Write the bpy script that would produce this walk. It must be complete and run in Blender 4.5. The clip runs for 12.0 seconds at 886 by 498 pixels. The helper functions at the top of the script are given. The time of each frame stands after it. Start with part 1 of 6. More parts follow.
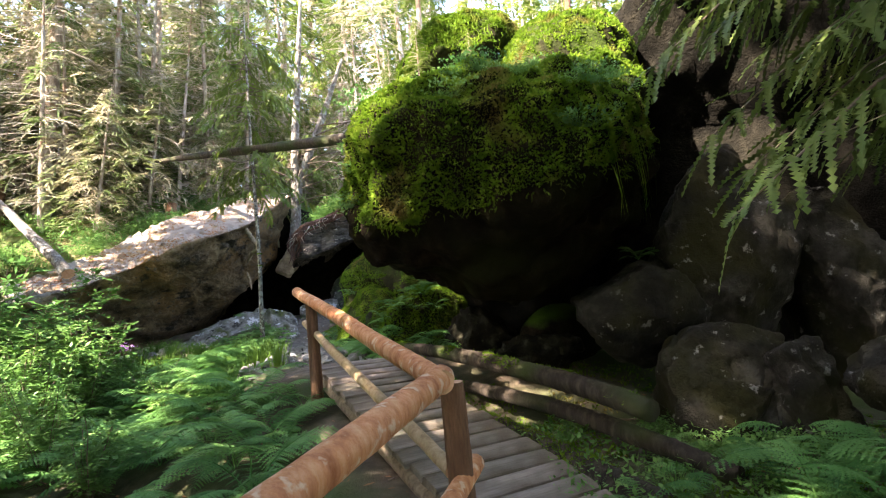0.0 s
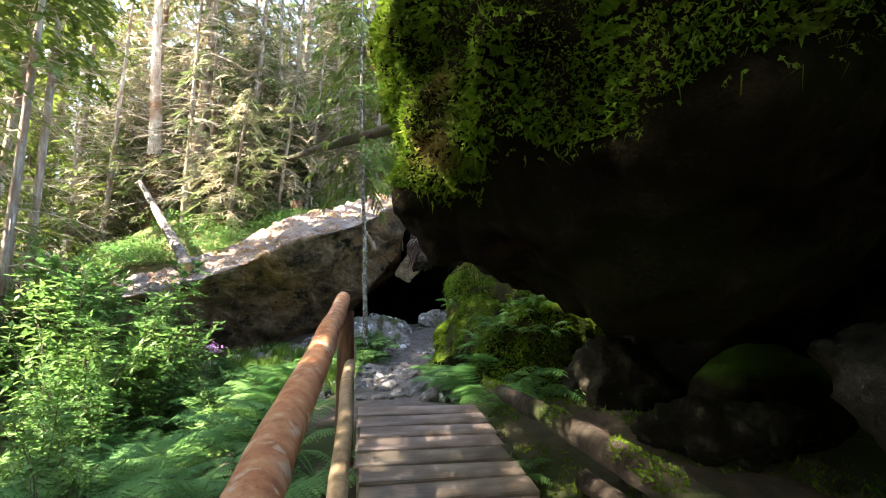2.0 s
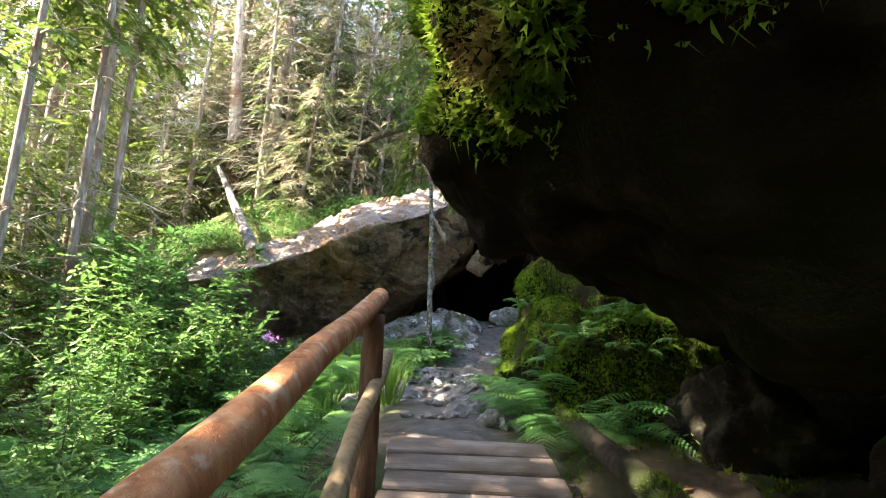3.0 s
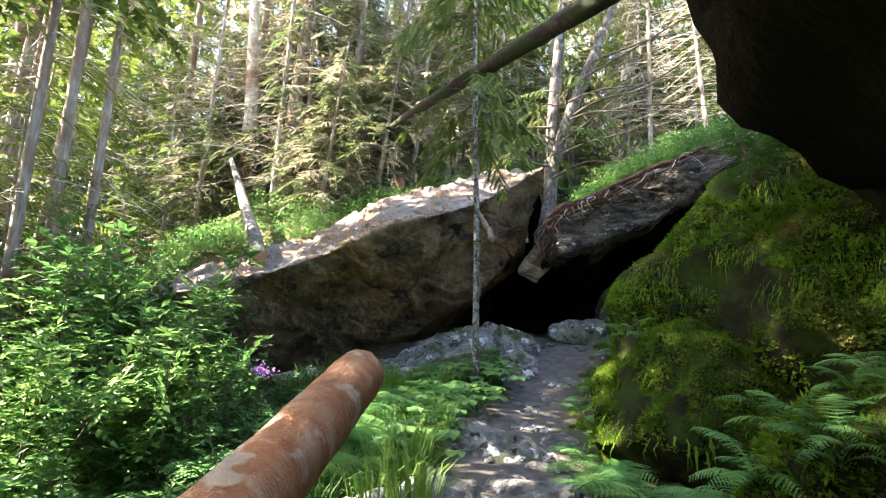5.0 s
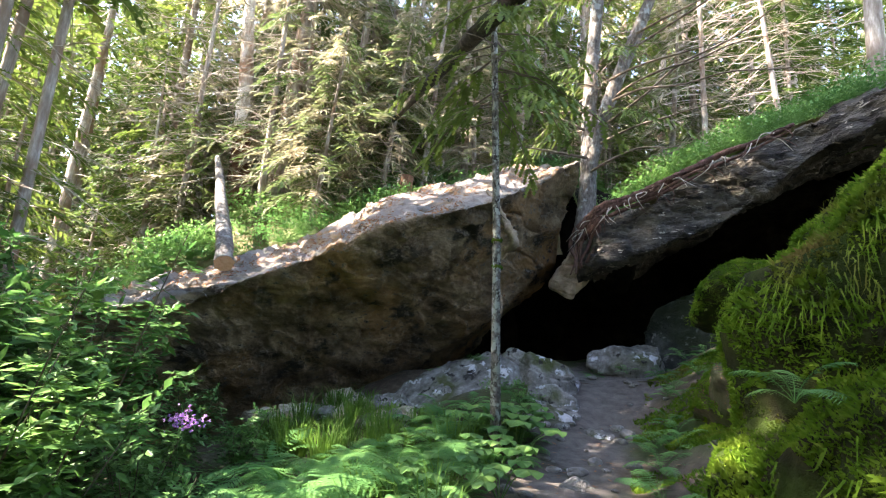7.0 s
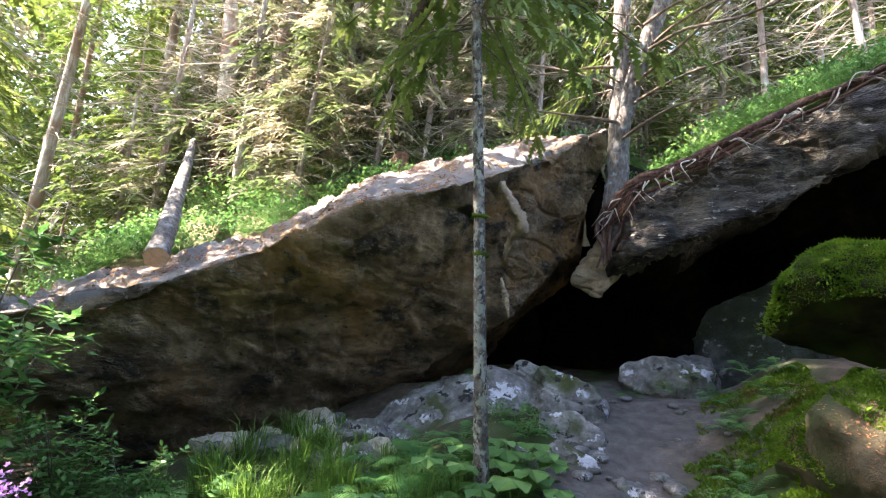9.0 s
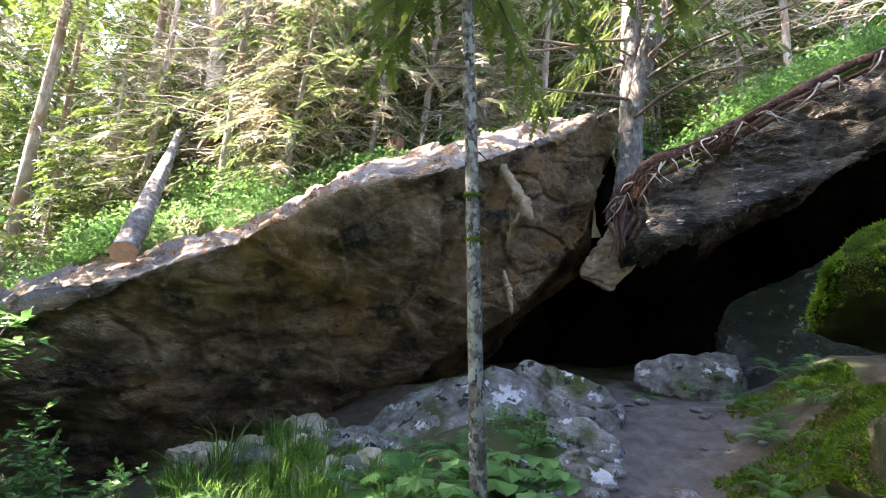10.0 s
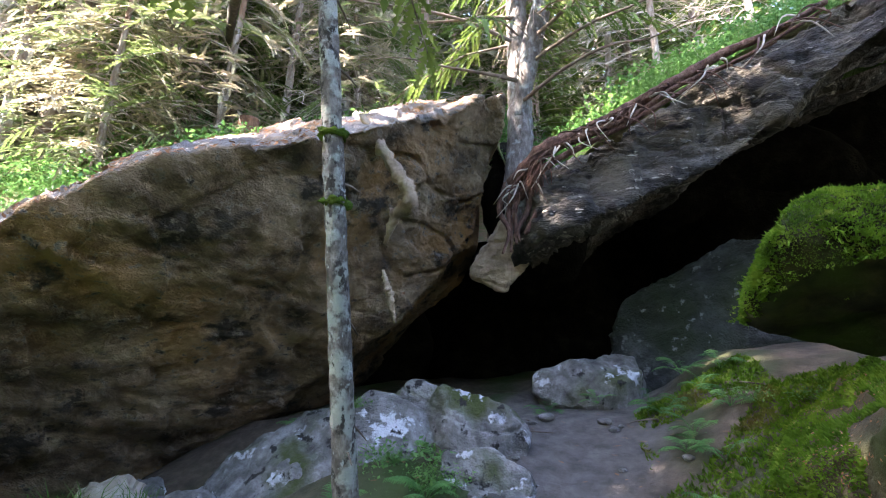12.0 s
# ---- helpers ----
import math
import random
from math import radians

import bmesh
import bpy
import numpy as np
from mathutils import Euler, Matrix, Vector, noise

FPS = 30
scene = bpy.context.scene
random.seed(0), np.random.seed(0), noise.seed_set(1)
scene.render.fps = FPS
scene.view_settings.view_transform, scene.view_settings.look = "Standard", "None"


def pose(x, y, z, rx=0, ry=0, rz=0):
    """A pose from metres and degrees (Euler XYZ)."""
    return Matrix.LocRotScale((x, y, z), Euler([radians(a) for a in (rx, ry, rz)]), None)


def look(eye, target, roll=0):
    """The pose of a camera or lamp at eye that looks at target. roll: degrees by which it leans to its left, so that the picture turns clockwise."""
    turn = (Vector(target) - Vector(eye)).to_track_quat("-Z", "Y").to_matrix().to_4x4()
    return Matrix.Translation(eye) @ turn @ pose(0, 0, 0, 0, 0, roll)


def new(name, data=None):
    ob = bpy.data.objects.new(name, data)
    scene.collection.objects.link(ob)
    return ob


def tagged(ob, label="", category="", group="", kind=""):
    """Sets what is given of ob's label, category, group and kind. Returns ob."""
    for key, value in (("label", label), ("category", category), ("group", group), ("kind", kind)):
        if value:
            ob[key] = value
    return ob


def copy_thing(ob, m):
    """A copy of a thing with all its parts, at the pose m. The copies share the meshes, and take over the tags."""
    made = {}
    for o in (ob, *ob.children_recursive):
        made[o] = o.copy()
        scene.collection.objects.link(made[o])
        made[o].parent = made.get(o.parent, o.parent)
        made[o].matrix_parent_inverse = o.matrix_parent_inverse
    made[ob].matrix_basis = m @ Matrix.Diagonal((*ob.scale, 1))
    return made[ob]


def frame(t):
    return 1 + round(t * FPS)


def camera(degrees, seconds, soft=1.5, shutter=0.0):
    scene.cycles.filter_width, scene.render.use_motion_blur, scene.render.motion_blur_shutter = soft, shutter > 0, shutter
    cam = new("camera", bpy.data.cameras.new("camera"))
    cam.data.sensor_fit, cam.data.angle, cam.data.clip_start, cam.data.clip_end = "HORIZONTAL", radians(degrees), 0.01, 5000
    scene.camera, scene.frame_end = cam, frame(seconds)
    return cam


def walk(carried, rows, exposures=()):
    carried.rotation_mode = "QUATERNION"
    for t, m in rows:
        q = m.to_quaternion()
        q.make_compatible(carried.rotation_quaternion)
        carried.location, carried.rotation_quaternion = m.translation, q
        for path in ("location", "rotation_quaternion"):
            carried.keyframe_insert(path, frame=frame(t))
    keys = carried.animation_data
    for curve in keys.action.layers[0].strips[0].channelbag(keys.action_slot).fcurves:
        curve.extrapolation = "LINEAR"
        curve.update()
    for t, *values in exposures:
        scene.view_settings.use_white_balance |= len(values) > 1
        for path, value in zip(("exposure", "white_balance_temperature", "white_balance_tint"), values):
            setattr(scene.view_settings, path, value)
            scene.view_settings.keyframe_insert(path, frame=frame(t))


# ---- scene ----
cam = camera(84.1, 12.0, soft=1.1)
PATH = [
    (0, (0.141, 0.361, 1.941), (0.113, 2.336, 2.256), -5.4),
    (0.5, (0.265, 0.886, 1.971), (0.134, 2.854, 2.307), -4.7),
    (1, (0.37, 1.392, 2.005), (0.108, 3.342, 2.367), -3.6),
    (1.5, (0.372, 1.78, 2.038), (-0.043, 3.698, 2.424), -2.1),
    (2, (0.362, 2.268, 2.1), (-0.254, 4.131, 2.488), -0.5),
    (2.5, (0.312, 2.657, 2.175), (-0.465, 4.463, 2.542), 0.9),
    (3, (0.18, 3.092, 2.233), (-0.732, 4.836, 2.588), 2.9),
    (5, (-0.805, 4.737, 2.545), (-1.86, 6.398, 2.899), 3.0),
    (5.5, (-1.084, 5.096, 2.605), (-2.148, 6.75, 2.968), 3.1),
    (6, (-1.275, 5.492, 2.701), (-2.37, 7.124, 3.07), 3.4),
    (6.5, (-1.461, 5.841, 2.747), (-2.576, 7.455, 3.137), 3.7),
    (7, (-1.554, 6.201, 2.68), (-2.683, 7.795, 3.105), 3.7),
    (9, (-1.945, 7.597, 2.892), (-3.186, 9.112, 3.299), 3.7),
    (9.5, (-2.04, 7.842, 2.903), (-3.313, 9.332, 3.302), 3.6),
    (10, (-2.158, 8.038, 2.935), (-3.424, 9.537, 3.326), 3.1),
    (10.5, (-2.302, 8.23, 2.927), (-3.503, 9.774, 3.339), 2.5),
    (11, (-2.457, 8.434, 2.942), (-3.538, 10.058, 3.382), 1.3),
    (11.5, (-2.568, 8.643, 2.953), (-3.528, 10.336, 3.41), 0.0),
    (12, (-2.68, 8.841, 2.96), (-3.527, 10.594, 3.42), -1.0),
]
walk(cam, [(t, look(eye, target, roll)) for t, eye, target, roll in PATH],
     exposures=[(0.0, 3.7, 7500, 20), (3.0, 3.7, 7400, 18), (6.0, 3.6, 7000, 17), (9.5, 3.88, 7000, 22), (12.0, 4.2, 6600, 23)])

# ---- light ----
SUN_FROM = Vector((-0.66, -0.48, 0.74)).normalized()
world = bpy.data.worlds.new("sky")
scene.world = world
world.use_nodes = True
wn = world.node_tree.nodes
sky = wn.new("ShaderNodeTexSky")
sky.sky_type, sky.sun_disc = "NISHITA", False
sky.sun_elevation = math.asin(SUN_FROM.z)
sky.sun_rotation = math.atan2(SUN_FROM.x, SUN_FROM.y)
world.node_tree.links.new(sky.outputs[0], wn["Background"].inputs[0])
wn["Background"].inputs[1].default_value = 0.15
sun = new("sun", bpy.data.lights.new("sun", "SUN"))
sun.data.energy, sun.data.angle, sun.data.color = 5.0, radians(0.6), (1.0, 0.95, 0.86)
sun.matrix_world = look((0, 0, 30), Vector((0, 0, 30)) - SUN_FROM)


# ---- materials ----
def mat(name, ramp, scale=6.0, detail=8.0, rough=0.9, bump=0.3, bump_scale=30.0, second=None, second_scale=1.5,
        spread=(0.42, 0.62), stretch=(1, 1, 1), translucent=0.0, vary=0.0, up=None, spec=0.3, masked=None, bump_dist=0.03, ridge=None, spots=(), span=(0.3, 0.7)):
    """A noise-driven surface: ramp colours at grain scale, a second colour in patches, relief, optional colour on
    upward faces and leaf light.
    """
    m = bpy.data.materials.new(name)
    m.use_nodes = True
    nt = m.node_tree
    nd, ln = nt.nodes, nt.links.new
    p = nd["Principled BSDF"]
    p.inputs["Roughness"].default_value = rough
    p.inputs["Specular IOR Level"].default_value = spec
    co = nd.new("ShaderNodeTexCoord")
    mp = nd.new("ShaderNodeMapping")
    mp.inputs["Scale"].default_value = stretch
    ln(co.outputs["Object"], mp.inputs[0])
    n1 = nd.new("ShaderNodeTexNoise")
    n1.inputs["Scale"].default_value, n1.inputs["Detail"].default_value = scale, detail
    n1.inputs["Roughness"].default_value = 0.65
    ln(mp.outputs[0], n1.inputs["Vector"])
    cr = nd.new("ShaderNodeValToRGB")
    el = cr.color_ramp.elements
    while len(el) < len(ramp):
        el.new(0.5)
    for i, c in enumerate(ramp):
        el[i].position = span[0] + (span[1] - span[0]) * i / max(1, len(ramp) - 1)
        el[i].color = (*c, 1)
    ln(n1.outputs["Fac"], cr.inputs[0])
    col = cr.outputs[0]

    def mix(fac, a, b):
        x = nd.new("ShaderNodeMix")
        x.data_type = "RGBA"
        ln(fac, x.inputs["Factor"])
        ln(a, x.inputs["A"])
        if isinstance(b, tuple):
            x.inputs["B"].default_value = (*b, 1)
        else:
            ln(b, x.inputs["B"])
        return x.outputs["Result"]

    def ranged(value, lo, hi):
        r = nd.new("ShaderNodeMapRange")
        r.inputs["From Min"].default_value, r.inputs["From Max"].default_value = lo, hi
        ln(value, r.inputs["Value"])
        return r.outputs[0]

    if second:
        n2 = nd.new("ShaderNodeTexNoise")
        n2.inputs["Scale"].default_value, n2.inputs["Detail"].default_value = second_scale, 6
        ln(co.outputs["Object"], n2.inputs["Vector"])
        col = mix(ranged(n2.outputs["Fac"], *spread), col, second)
    for colour, sc, lo, hi in spots:
        ns = nd.new("ShaderNodeTexNoise")
        ns.inputs["Scale"].default_value, ns.inputs["Detail"].default_value = sc, 12
        ns.inputs["Roughness"].default_value = 0.62
        ln(mp.outputs[0], ns.inputs["Vector"])
        col = mix(ranged(ns.outputs["Fac"], lo, hi), col, colour)
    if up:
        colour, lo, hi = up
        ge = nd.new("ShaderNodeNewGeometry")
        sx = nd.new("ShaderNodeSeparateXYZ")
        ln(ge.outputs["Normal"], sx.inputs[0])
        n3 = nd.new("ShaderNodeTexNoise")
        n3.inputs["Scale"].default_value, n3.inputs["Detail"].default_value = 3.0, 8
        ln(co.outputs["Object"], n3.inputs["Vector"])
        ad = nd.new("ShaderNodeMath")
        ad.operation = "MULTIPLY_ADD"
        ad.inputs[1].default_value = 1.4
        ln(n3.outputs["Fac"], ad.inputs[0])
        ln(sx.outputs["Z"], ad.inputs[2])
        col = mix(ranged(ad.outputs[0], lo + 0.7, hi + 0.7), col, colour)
    if masked:
        at = nd.new("ShaderNodeAttribute")
        at.attribute_name = masked[0]
        c2 = nd.new("ShaderNodeValToRGB")
        c2.color_ramp.elements[0].position, c2.color_ramp.elements[1].position = 0.35, 0.68
        c2.color_ramp.elements[0].color, c2.color_ramp.elements[1].color = (*masked[1], 1), (*masked[2], 1)
        ln(n1.outputs["Fac"], c2.inputs[0])
        col = mix(at.outputs["Fac"], col, c2.outputs[0])
    if vary:
        oi = nd.new("ShaderNodeObjectInfo")
        hs = nd.new("ShaderNodeHueSaturation")
        ln(ranged_out(nd, ln, oi.outputs["Random"], 1 - vary, 1 + vary), hs.inputs["Value"])
        ln(ranged_out(nd, ln, oi.outputs["Random"], 0.5 + 0.06 * vary, 0.5 - 0.06 * vary), hs.inputs["Hue"])
        ln(col, hs.inputs["Color"])
        col = hs.outputs[0]
    ln(col, p.inputs["Base Color"])
    if bump:
        nb = nd.new("ShaderNodeTexNoise")
        nb.inputs["Scale"].default_value, nb.inputs["Detail"].default_value = bump_scale, 12
        nb.inputs["Roughness"].default_value = 0.62
        ln(mp.outputs[0], nb.inputs["Vector"])
        nf = nd.new("ShaderNodeTexNoise")
        nf.inputs["Scale"].default_value, nf.inputs["Detail"].default_value = bump_scale * 5.5, 4
        ln(mp.outputs[0], nf.inputs["Vector"])
        both = nd.new("ShaderNodeMath")
        both.operation = "MULTIPLY_ADD"
        both.inputs[1].default_value = 0.45
        ln(nf.outputs["Fac"], both.inputs[0])
        ln(nb.outputs["Fac"], both.inputs[2])
        if ridge:
            nr = nd.new("ShaderNodeTexNoise")
            nr.noise_type = "RIDGED_MULTIFRACTAL"
            nr.inputs["Scale"].default_value, nr.inputs["Detail"].default_value = ridge[0], 7
            nr.inputs["Distortion"].default_value = 0.4
            ln(mp.outputs[0], nr.inputs["Vector"])
            more = nd.new("ShaderNodeMath")
            more.operation = "MULTIPLY_ADD"
            more.inputs[1].default_value = ridge[1]
            ln(nr.outputs["Fac"], more.inputs[0])
            ln(both.outputs[0], more.inputs[2])
            both = more
        bp = nd.new("ShaderNodeBump")
        bp.inputs["Strength"].default_value, bp.inputs["Distance"].default_value = bump, bump_dist
        ln(both.outputs[0], bp.inputs["Height"])
        ln(bp.outputs[0], p.inputs["Normal"])
    if translucent:
        tr = nd.new("ShaderNodeBsdfTranslucent")
        ln(col, tr.inputs["Color"])
        ms = nd.new("ShaderNodeMixShader")
        ms.inputs[0].default_value = translucent
        ln(p.outputs[0], ms.inputs[1])
        ln(tr.outputs[0], ms.inputs[2])
        ln(ms.outputs[0], nd["Material Output"].inputs[0])
    return m


def ranged_out(nd, ln, value, lo, hi):
    r = nd.new("ShaderNodeMapRange")
    r.inputs["To Min"].default_value, r.inputs["To Max"].default_value = lo, hi
    ln(value, r.inputs["Value"])
    return r.outputs[0]


M_SOIL = mat("forest soil", [(0.045, 0.032, 0.022), (0.09, 0.068, 0.048), (0.15, 0.115, 0.08)], 7, second=(0.035, 0.06, 0.012), second_scale=0.7, bump=0.6,
             masked=("trodden", (0.065, 0.057, 0.05), (0.15, 0.132, 0.115)))
M_HILL = mat("litter slope", [(0.05, 0.05, 0.015), (0.12, 0.1, 0.04), (0.2, 0.15, 0.07)], 4, second=(0.06, 0.11, 0.015), second_scale=1.1, bump=0.8)
# Upward faces turn paler: lichen grey plus sunlight put into the colour.
M_SLAB = mat("slab rock", [(0.04, 0.029, 0.017), (0.22, 0.152, 0.088), (0.44, 0.32, 0.2)], 1.8, detail=14, ridge=(2.3, -0.45), span=(0.34, 0.66), stretch=(1, 1, 1.6),
             spots=(((0.05, 0.04, 0.027), 1.3, 0.55, 0.62), ((0.42, 0.34, 0.25), 9.0, 0.56, 0.66), ((0.07, 0.056, 0.04), 9.0, 0.57, 0.68)), second=(0.42, 0.23, 0.085), second_scale=0.5, spread=(0.48, 0.66),
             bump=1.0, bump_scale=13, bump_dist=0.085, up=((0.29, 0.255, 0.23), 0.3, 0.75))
# Roof rock darkened: shade on its face is put into the colour.
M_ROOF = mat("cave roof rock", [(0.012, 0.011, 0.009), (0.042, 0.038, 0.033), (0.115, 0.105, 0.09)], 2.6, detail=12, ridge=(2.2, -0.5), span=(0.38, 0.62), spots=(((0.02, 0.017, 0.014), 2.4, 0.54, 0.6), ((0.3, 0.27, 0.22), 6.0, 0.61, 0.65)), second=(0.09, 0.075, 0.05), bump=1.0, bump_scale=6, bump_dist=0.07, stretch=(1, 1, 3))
# Overhang's shade is put into this near-black rock colour; moss on upward faces.
M_BOULD = mat("boulder rock with shade in its colour", [(0.003, 0.0022, 0.0015), (0.008, 0.0058, 0.0038), (0.03, 0.022, 0.014)], 4.5, detail=12, spec=0.04, ridge=(3.0, -0.25), second=(0.012, 0.013, 0.004), bump=0.8, bump_scale=14,
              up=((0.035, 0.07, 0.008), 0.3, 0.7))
M_STONE = mat("grey lichen stone", [(0.07, 0.064, 0.058), (0.19, 0.18, 0.165), (0.42, 0.41, 0.39)], 6, detail=12, spots=(((0.6, 0.6, 0.62), 4.5, 0.58, 0.62), ((0.03, 0.028, 0.026), 7.0, 0.59, 0.64)), ridge=(3.5, -0.5), second=(0.07, 0.085, 0.025), second_scale=1.8, spread=(0.52, 0.66), bump=1.0, bump_scale=16, bump_dist=0.05)
# Stone under the overhang: shade there is put into the dark colour.
M_DARKSTONE = mat("shade-darkened stone with specks", [(0.004, 0.0036, 0.0026), (0.012, 0.011, 0.007), (0.045, 0.042, 0.03)], 5, detail=12, spec=0.06, second=(0.045, 0.047, 0.032), second_scale=11, spread=(0.6, 0.68), ridge=(3.5, -0.25), bump=0.7, bump_scale=16)
# Shaded variant of the grey stone: the hollow's shade is in the colour.
M_GREYSHADE = mat("grey-brown stone with shade in its colour", [(0.005, 0.0045, 0.0035), (0.017, 0.0155, 0.0115), (0.055, 0.053, 0.044)], 4, detail=13, spec=0.15, second=(0.02, 0.019, 0.006), second_scale=2.2, spread=(0.46, 0.62), spots=(((0.15, 0.15, 0.14), 9.0, 0.62, 0.67),), ridge=(3.0, -0.3), bump=0.9, bump_scale=14)
M_BLUE = mat("blue grey cave rock", [(0.01, 0.012, 0.011), (0.034, 0.038, 0.036), (0.1, 0.108, 0.1)], 3.5, detail=13, second=(0.02, 0.028, 0.013), spots=(((0.16, 0.165, 0.16), 8, 0.6, 0.66),), ridge=(2.5, -0.6), bump=1.0, bump_scale=12, bump_dist=0.06)
M_MOSSROCK = mat("dark rock grown with moss", [(0.006, 0.0055, 0.003), (0.018, 0.018, 0.007), (0.045, 0.05, 0.014)], 6, detail=12, second=(0.03, 0.05, 0.008), second_scale=2.4, spread=(0.46, 0.6), bump=1.0, bump_scale=30, spec=0.1)
M_MOSS = mat("moss", [(0.03, 0.06, 0.006), (0.075, 0.13, 0.012), (0.14, 0.2, 0.025)], 9, second=(0.11, 0.085, 0.02), second_scale=1.7, spread=(0.55, 0.75), bump=1.0, bump_scale=60, spec=0.1)
M_MOSSLEAF = mat("moss shoots", [(0.035, 0.08, 0.008), (0.1, 0.185, 0.016), (0.21, 0.29, 0.035)], 7, detail=10, second=(0.16, 0.125, 0.04), second_scale=2.1, spread=(0.58, 0.7), spots=(((0.04, 0.085, 0.012), 3.5, 0.56, 0.68), ((0.26, 0.32, 0.06), 11, 0.6, 0.68)), bump=0, translucent=0.35, spec=0.1)
M_LOG = mat("peeled orange log", [(0.34, 0.11, 0.04), (0.58, 0.25, 0.11), (0.72, 0.42, 0.24)], 3, second=(0.66, 0.46, 0.31), second_scale=16, spread=(0.58, 0.64), stretch=(6, 6, 1), bump=0.8, bump_scale=12, rough=0.75)
M_POST = mat("brown bark post", [(0.06, 0.03, 0.018), (0.13, 0.065, 0.035), (0.22, 0.12, 0.07)], 4, stretch=(6, 6, 1), bump=0.6, bump_scale=16)
M_PALE = mat("pale weathered pole", [(0.2, 0.14, 0.075), (0.33, 0.24, 0.14), (0.42, 0.32, 0.2)], 4, stretch=(6, 6, 1), bump=0.4)
M_CUT = mat("cut wood", [(0.33, 0.17, 0.09), (0.5, 0.28, 0.16), (0.6, 0.38, 0.24)], 14, bump=0.3)
M_PLANK = mat("weathered plank", [(0.13, 0.105, 0.085), (0.23, 0.19, 0.155), (0.33, 0.28, 0.23)], 3, second=(0.12, 0.09, 0.06), second_scale=2.5, stretch=(1.2, 9, 9), bump=0.5, bump_scale=14, vary=0.25)
M_BEAM = mat("old beam", [(0.09, 0.065, 0.045), (0.2, 0.15, 0.1), (0.3, 0.23, 0.16)], 4, stretch=(1, 6, 6), bump=0.5)
M_ROT = mat("rotting mossy log", [(0.013, 0.009, 0.006), (0.04, 0.03, 0.021), (0.095, 0.075, 0.056)], 4, stretch=(5, 5, 1), bump=0.7, second=(0.03, 0.045, 0.01), spread=(0.5, 0.65))
M_BARK = mat("spruce bark", [(0.05, 0.042, 0.035), (0.15, 0.13, 0.11), (0.34, 0.31, 0.27)], 24, second=(0.36, 0.37, 0.32), second_scale=13, spread=(0.5, 0.58), stretch=(1, 1, 0.6), bump=1.0, bump_scale=35, spots=(((0.05, 0.043, 0.037), 26, 0.54, 0.6), ((0.4, 0.41, 0.37), 40, 0.6, 0.66)))
M_BARK2 = mat("pale bare trunk", [(0.13, 0.105, 0.085), (0.3, 0.265, 0.225), (0.58, 0.54, 0.49)], 5, second=(0.2, 0.125, 0.085), second_scale=1.2, stretch=(3, 3, 0.6), bump=0.7)
M_BARK3 = mat("grey-brown scaly bark", [(0.04, 0.033, 0.028), (0.12, 0.105, 0.092), (0.25, 0.235, 0.215)], 18, second=(0.24, 0.25, 0.24), second_scale=9, spread=(0.54, 0.64), stretch=(1, 1, 0.4), bump=1.0, bump_scale=22)
M_TWIG = mat("dry twig", [(0.06, 0.045, 0.032), (0.13, 0.1, 0.075), (0.2, 0.16, 0.12)], 12, bump=0)
M_DEAD = mat("pale dead twig", [(0.17, 0.14, 0.105), (0.34, 0.29, 0.235), (0.52, 0.47, 0.4)], 6, bump=0, vary=0.2)
M_FLAKE = mat("tan broken rock", [(0.14, 0.1, 0.065), (0.3, 0.225, 0.15), (0.45, 0.36, 0.25)], 5, detail=12, bump=0.9, bump_scale=12)
M_ROOT = mat("red-brown root bark", [(0.035, 0.017, 0.011), (0.09, 0.045, 0.03), (0.18, 0.11, 0.08)], 9, stretch=(2, 2, 1), bump=0.8, bump_scale=25)
M_FERN = mat("fern leaf", [(0.055, 0.16, 0.04), (0.09, 0.23, 0.06), (0.14, 0.3, 0.085)], 4, bump=0, rough=0.6, translucent=0.4, vary=0.28)
M_LEAF = mat("shrub leaf", [(0.06, 0.15, 0.035), (0.1, 0.22, 0.055), (0.16, 0.29, 0.085)], 4, bump=0, rough=0.5, translucent=0.42, vary=0.25)
M_NEEDLE = mat("spruce needles", [(0.05, 0.09, 0.018), (0.1, 0.15, 0.03), (0.17, 0.21, 0.05)], 2.5, bump=0, rough=0.7, translucent=0.38, vary=0.25)
M_DRY = mat("dry needles", [(0.27, 0.225, 0.14), (0.43, 0.37, 0.25), (0.6, 0.54, 0.4)], 3, second=(0.13, 0.18, 0.06), second_scale=1.0, spread=(0.4, 0.54), bump=0, rough=0.8, translucent=0.4, vary=0.2)
M_GRASS = mat("grass", [(0.06, 0.14, 0.02), (0.11, 0.22, 0.035), (0.18, 0.3, 0.06)], 3, bump=0, rough=0.6, translucent=0.4, vary=0.2)
M_PURPLE = mat("purple petals", [(0.32, 0.14, 0.42), (0.48, 0.25, 0.58), (0.6, 0.4, 0.68)], 20, bump=0, translucent=0.3)
M_BANK = mat("needle-strewn bank", [(0.03, 0.024, 0.012), (0.07, 0.055, 0.028), (0.13, 0.1, 0.055)], 8, detail=12, second=(0.04, 0.06, 0.012), second_scale=1.6, bump=0.9, bump_scale=30)
M_PEELED = mat("peeled white trunk wood", [(0.3, 0.24, 0.19), (0.56, 0.5, 0.44), (0.72, 0.68, 0.62)], 5, second=(0.28, 0.16, 0.1), second_scale=1.1, spread=(0.5, 0.6), stretch=(4, 4, 0.5), bump=0.7)
# Deep shade of cave, hollow and cliff is put into this near-black colour.
M_CLIFF = mat("cliff rock black with painted shade", [(0.003, 0.003, 0.0024), (0.007, 0.0065, 0.005), (0.02, 0.018, 0.013)], 4, spec=0.04, detail=12, bump=1.0, bump_scale=8, bump_dist=0.06)
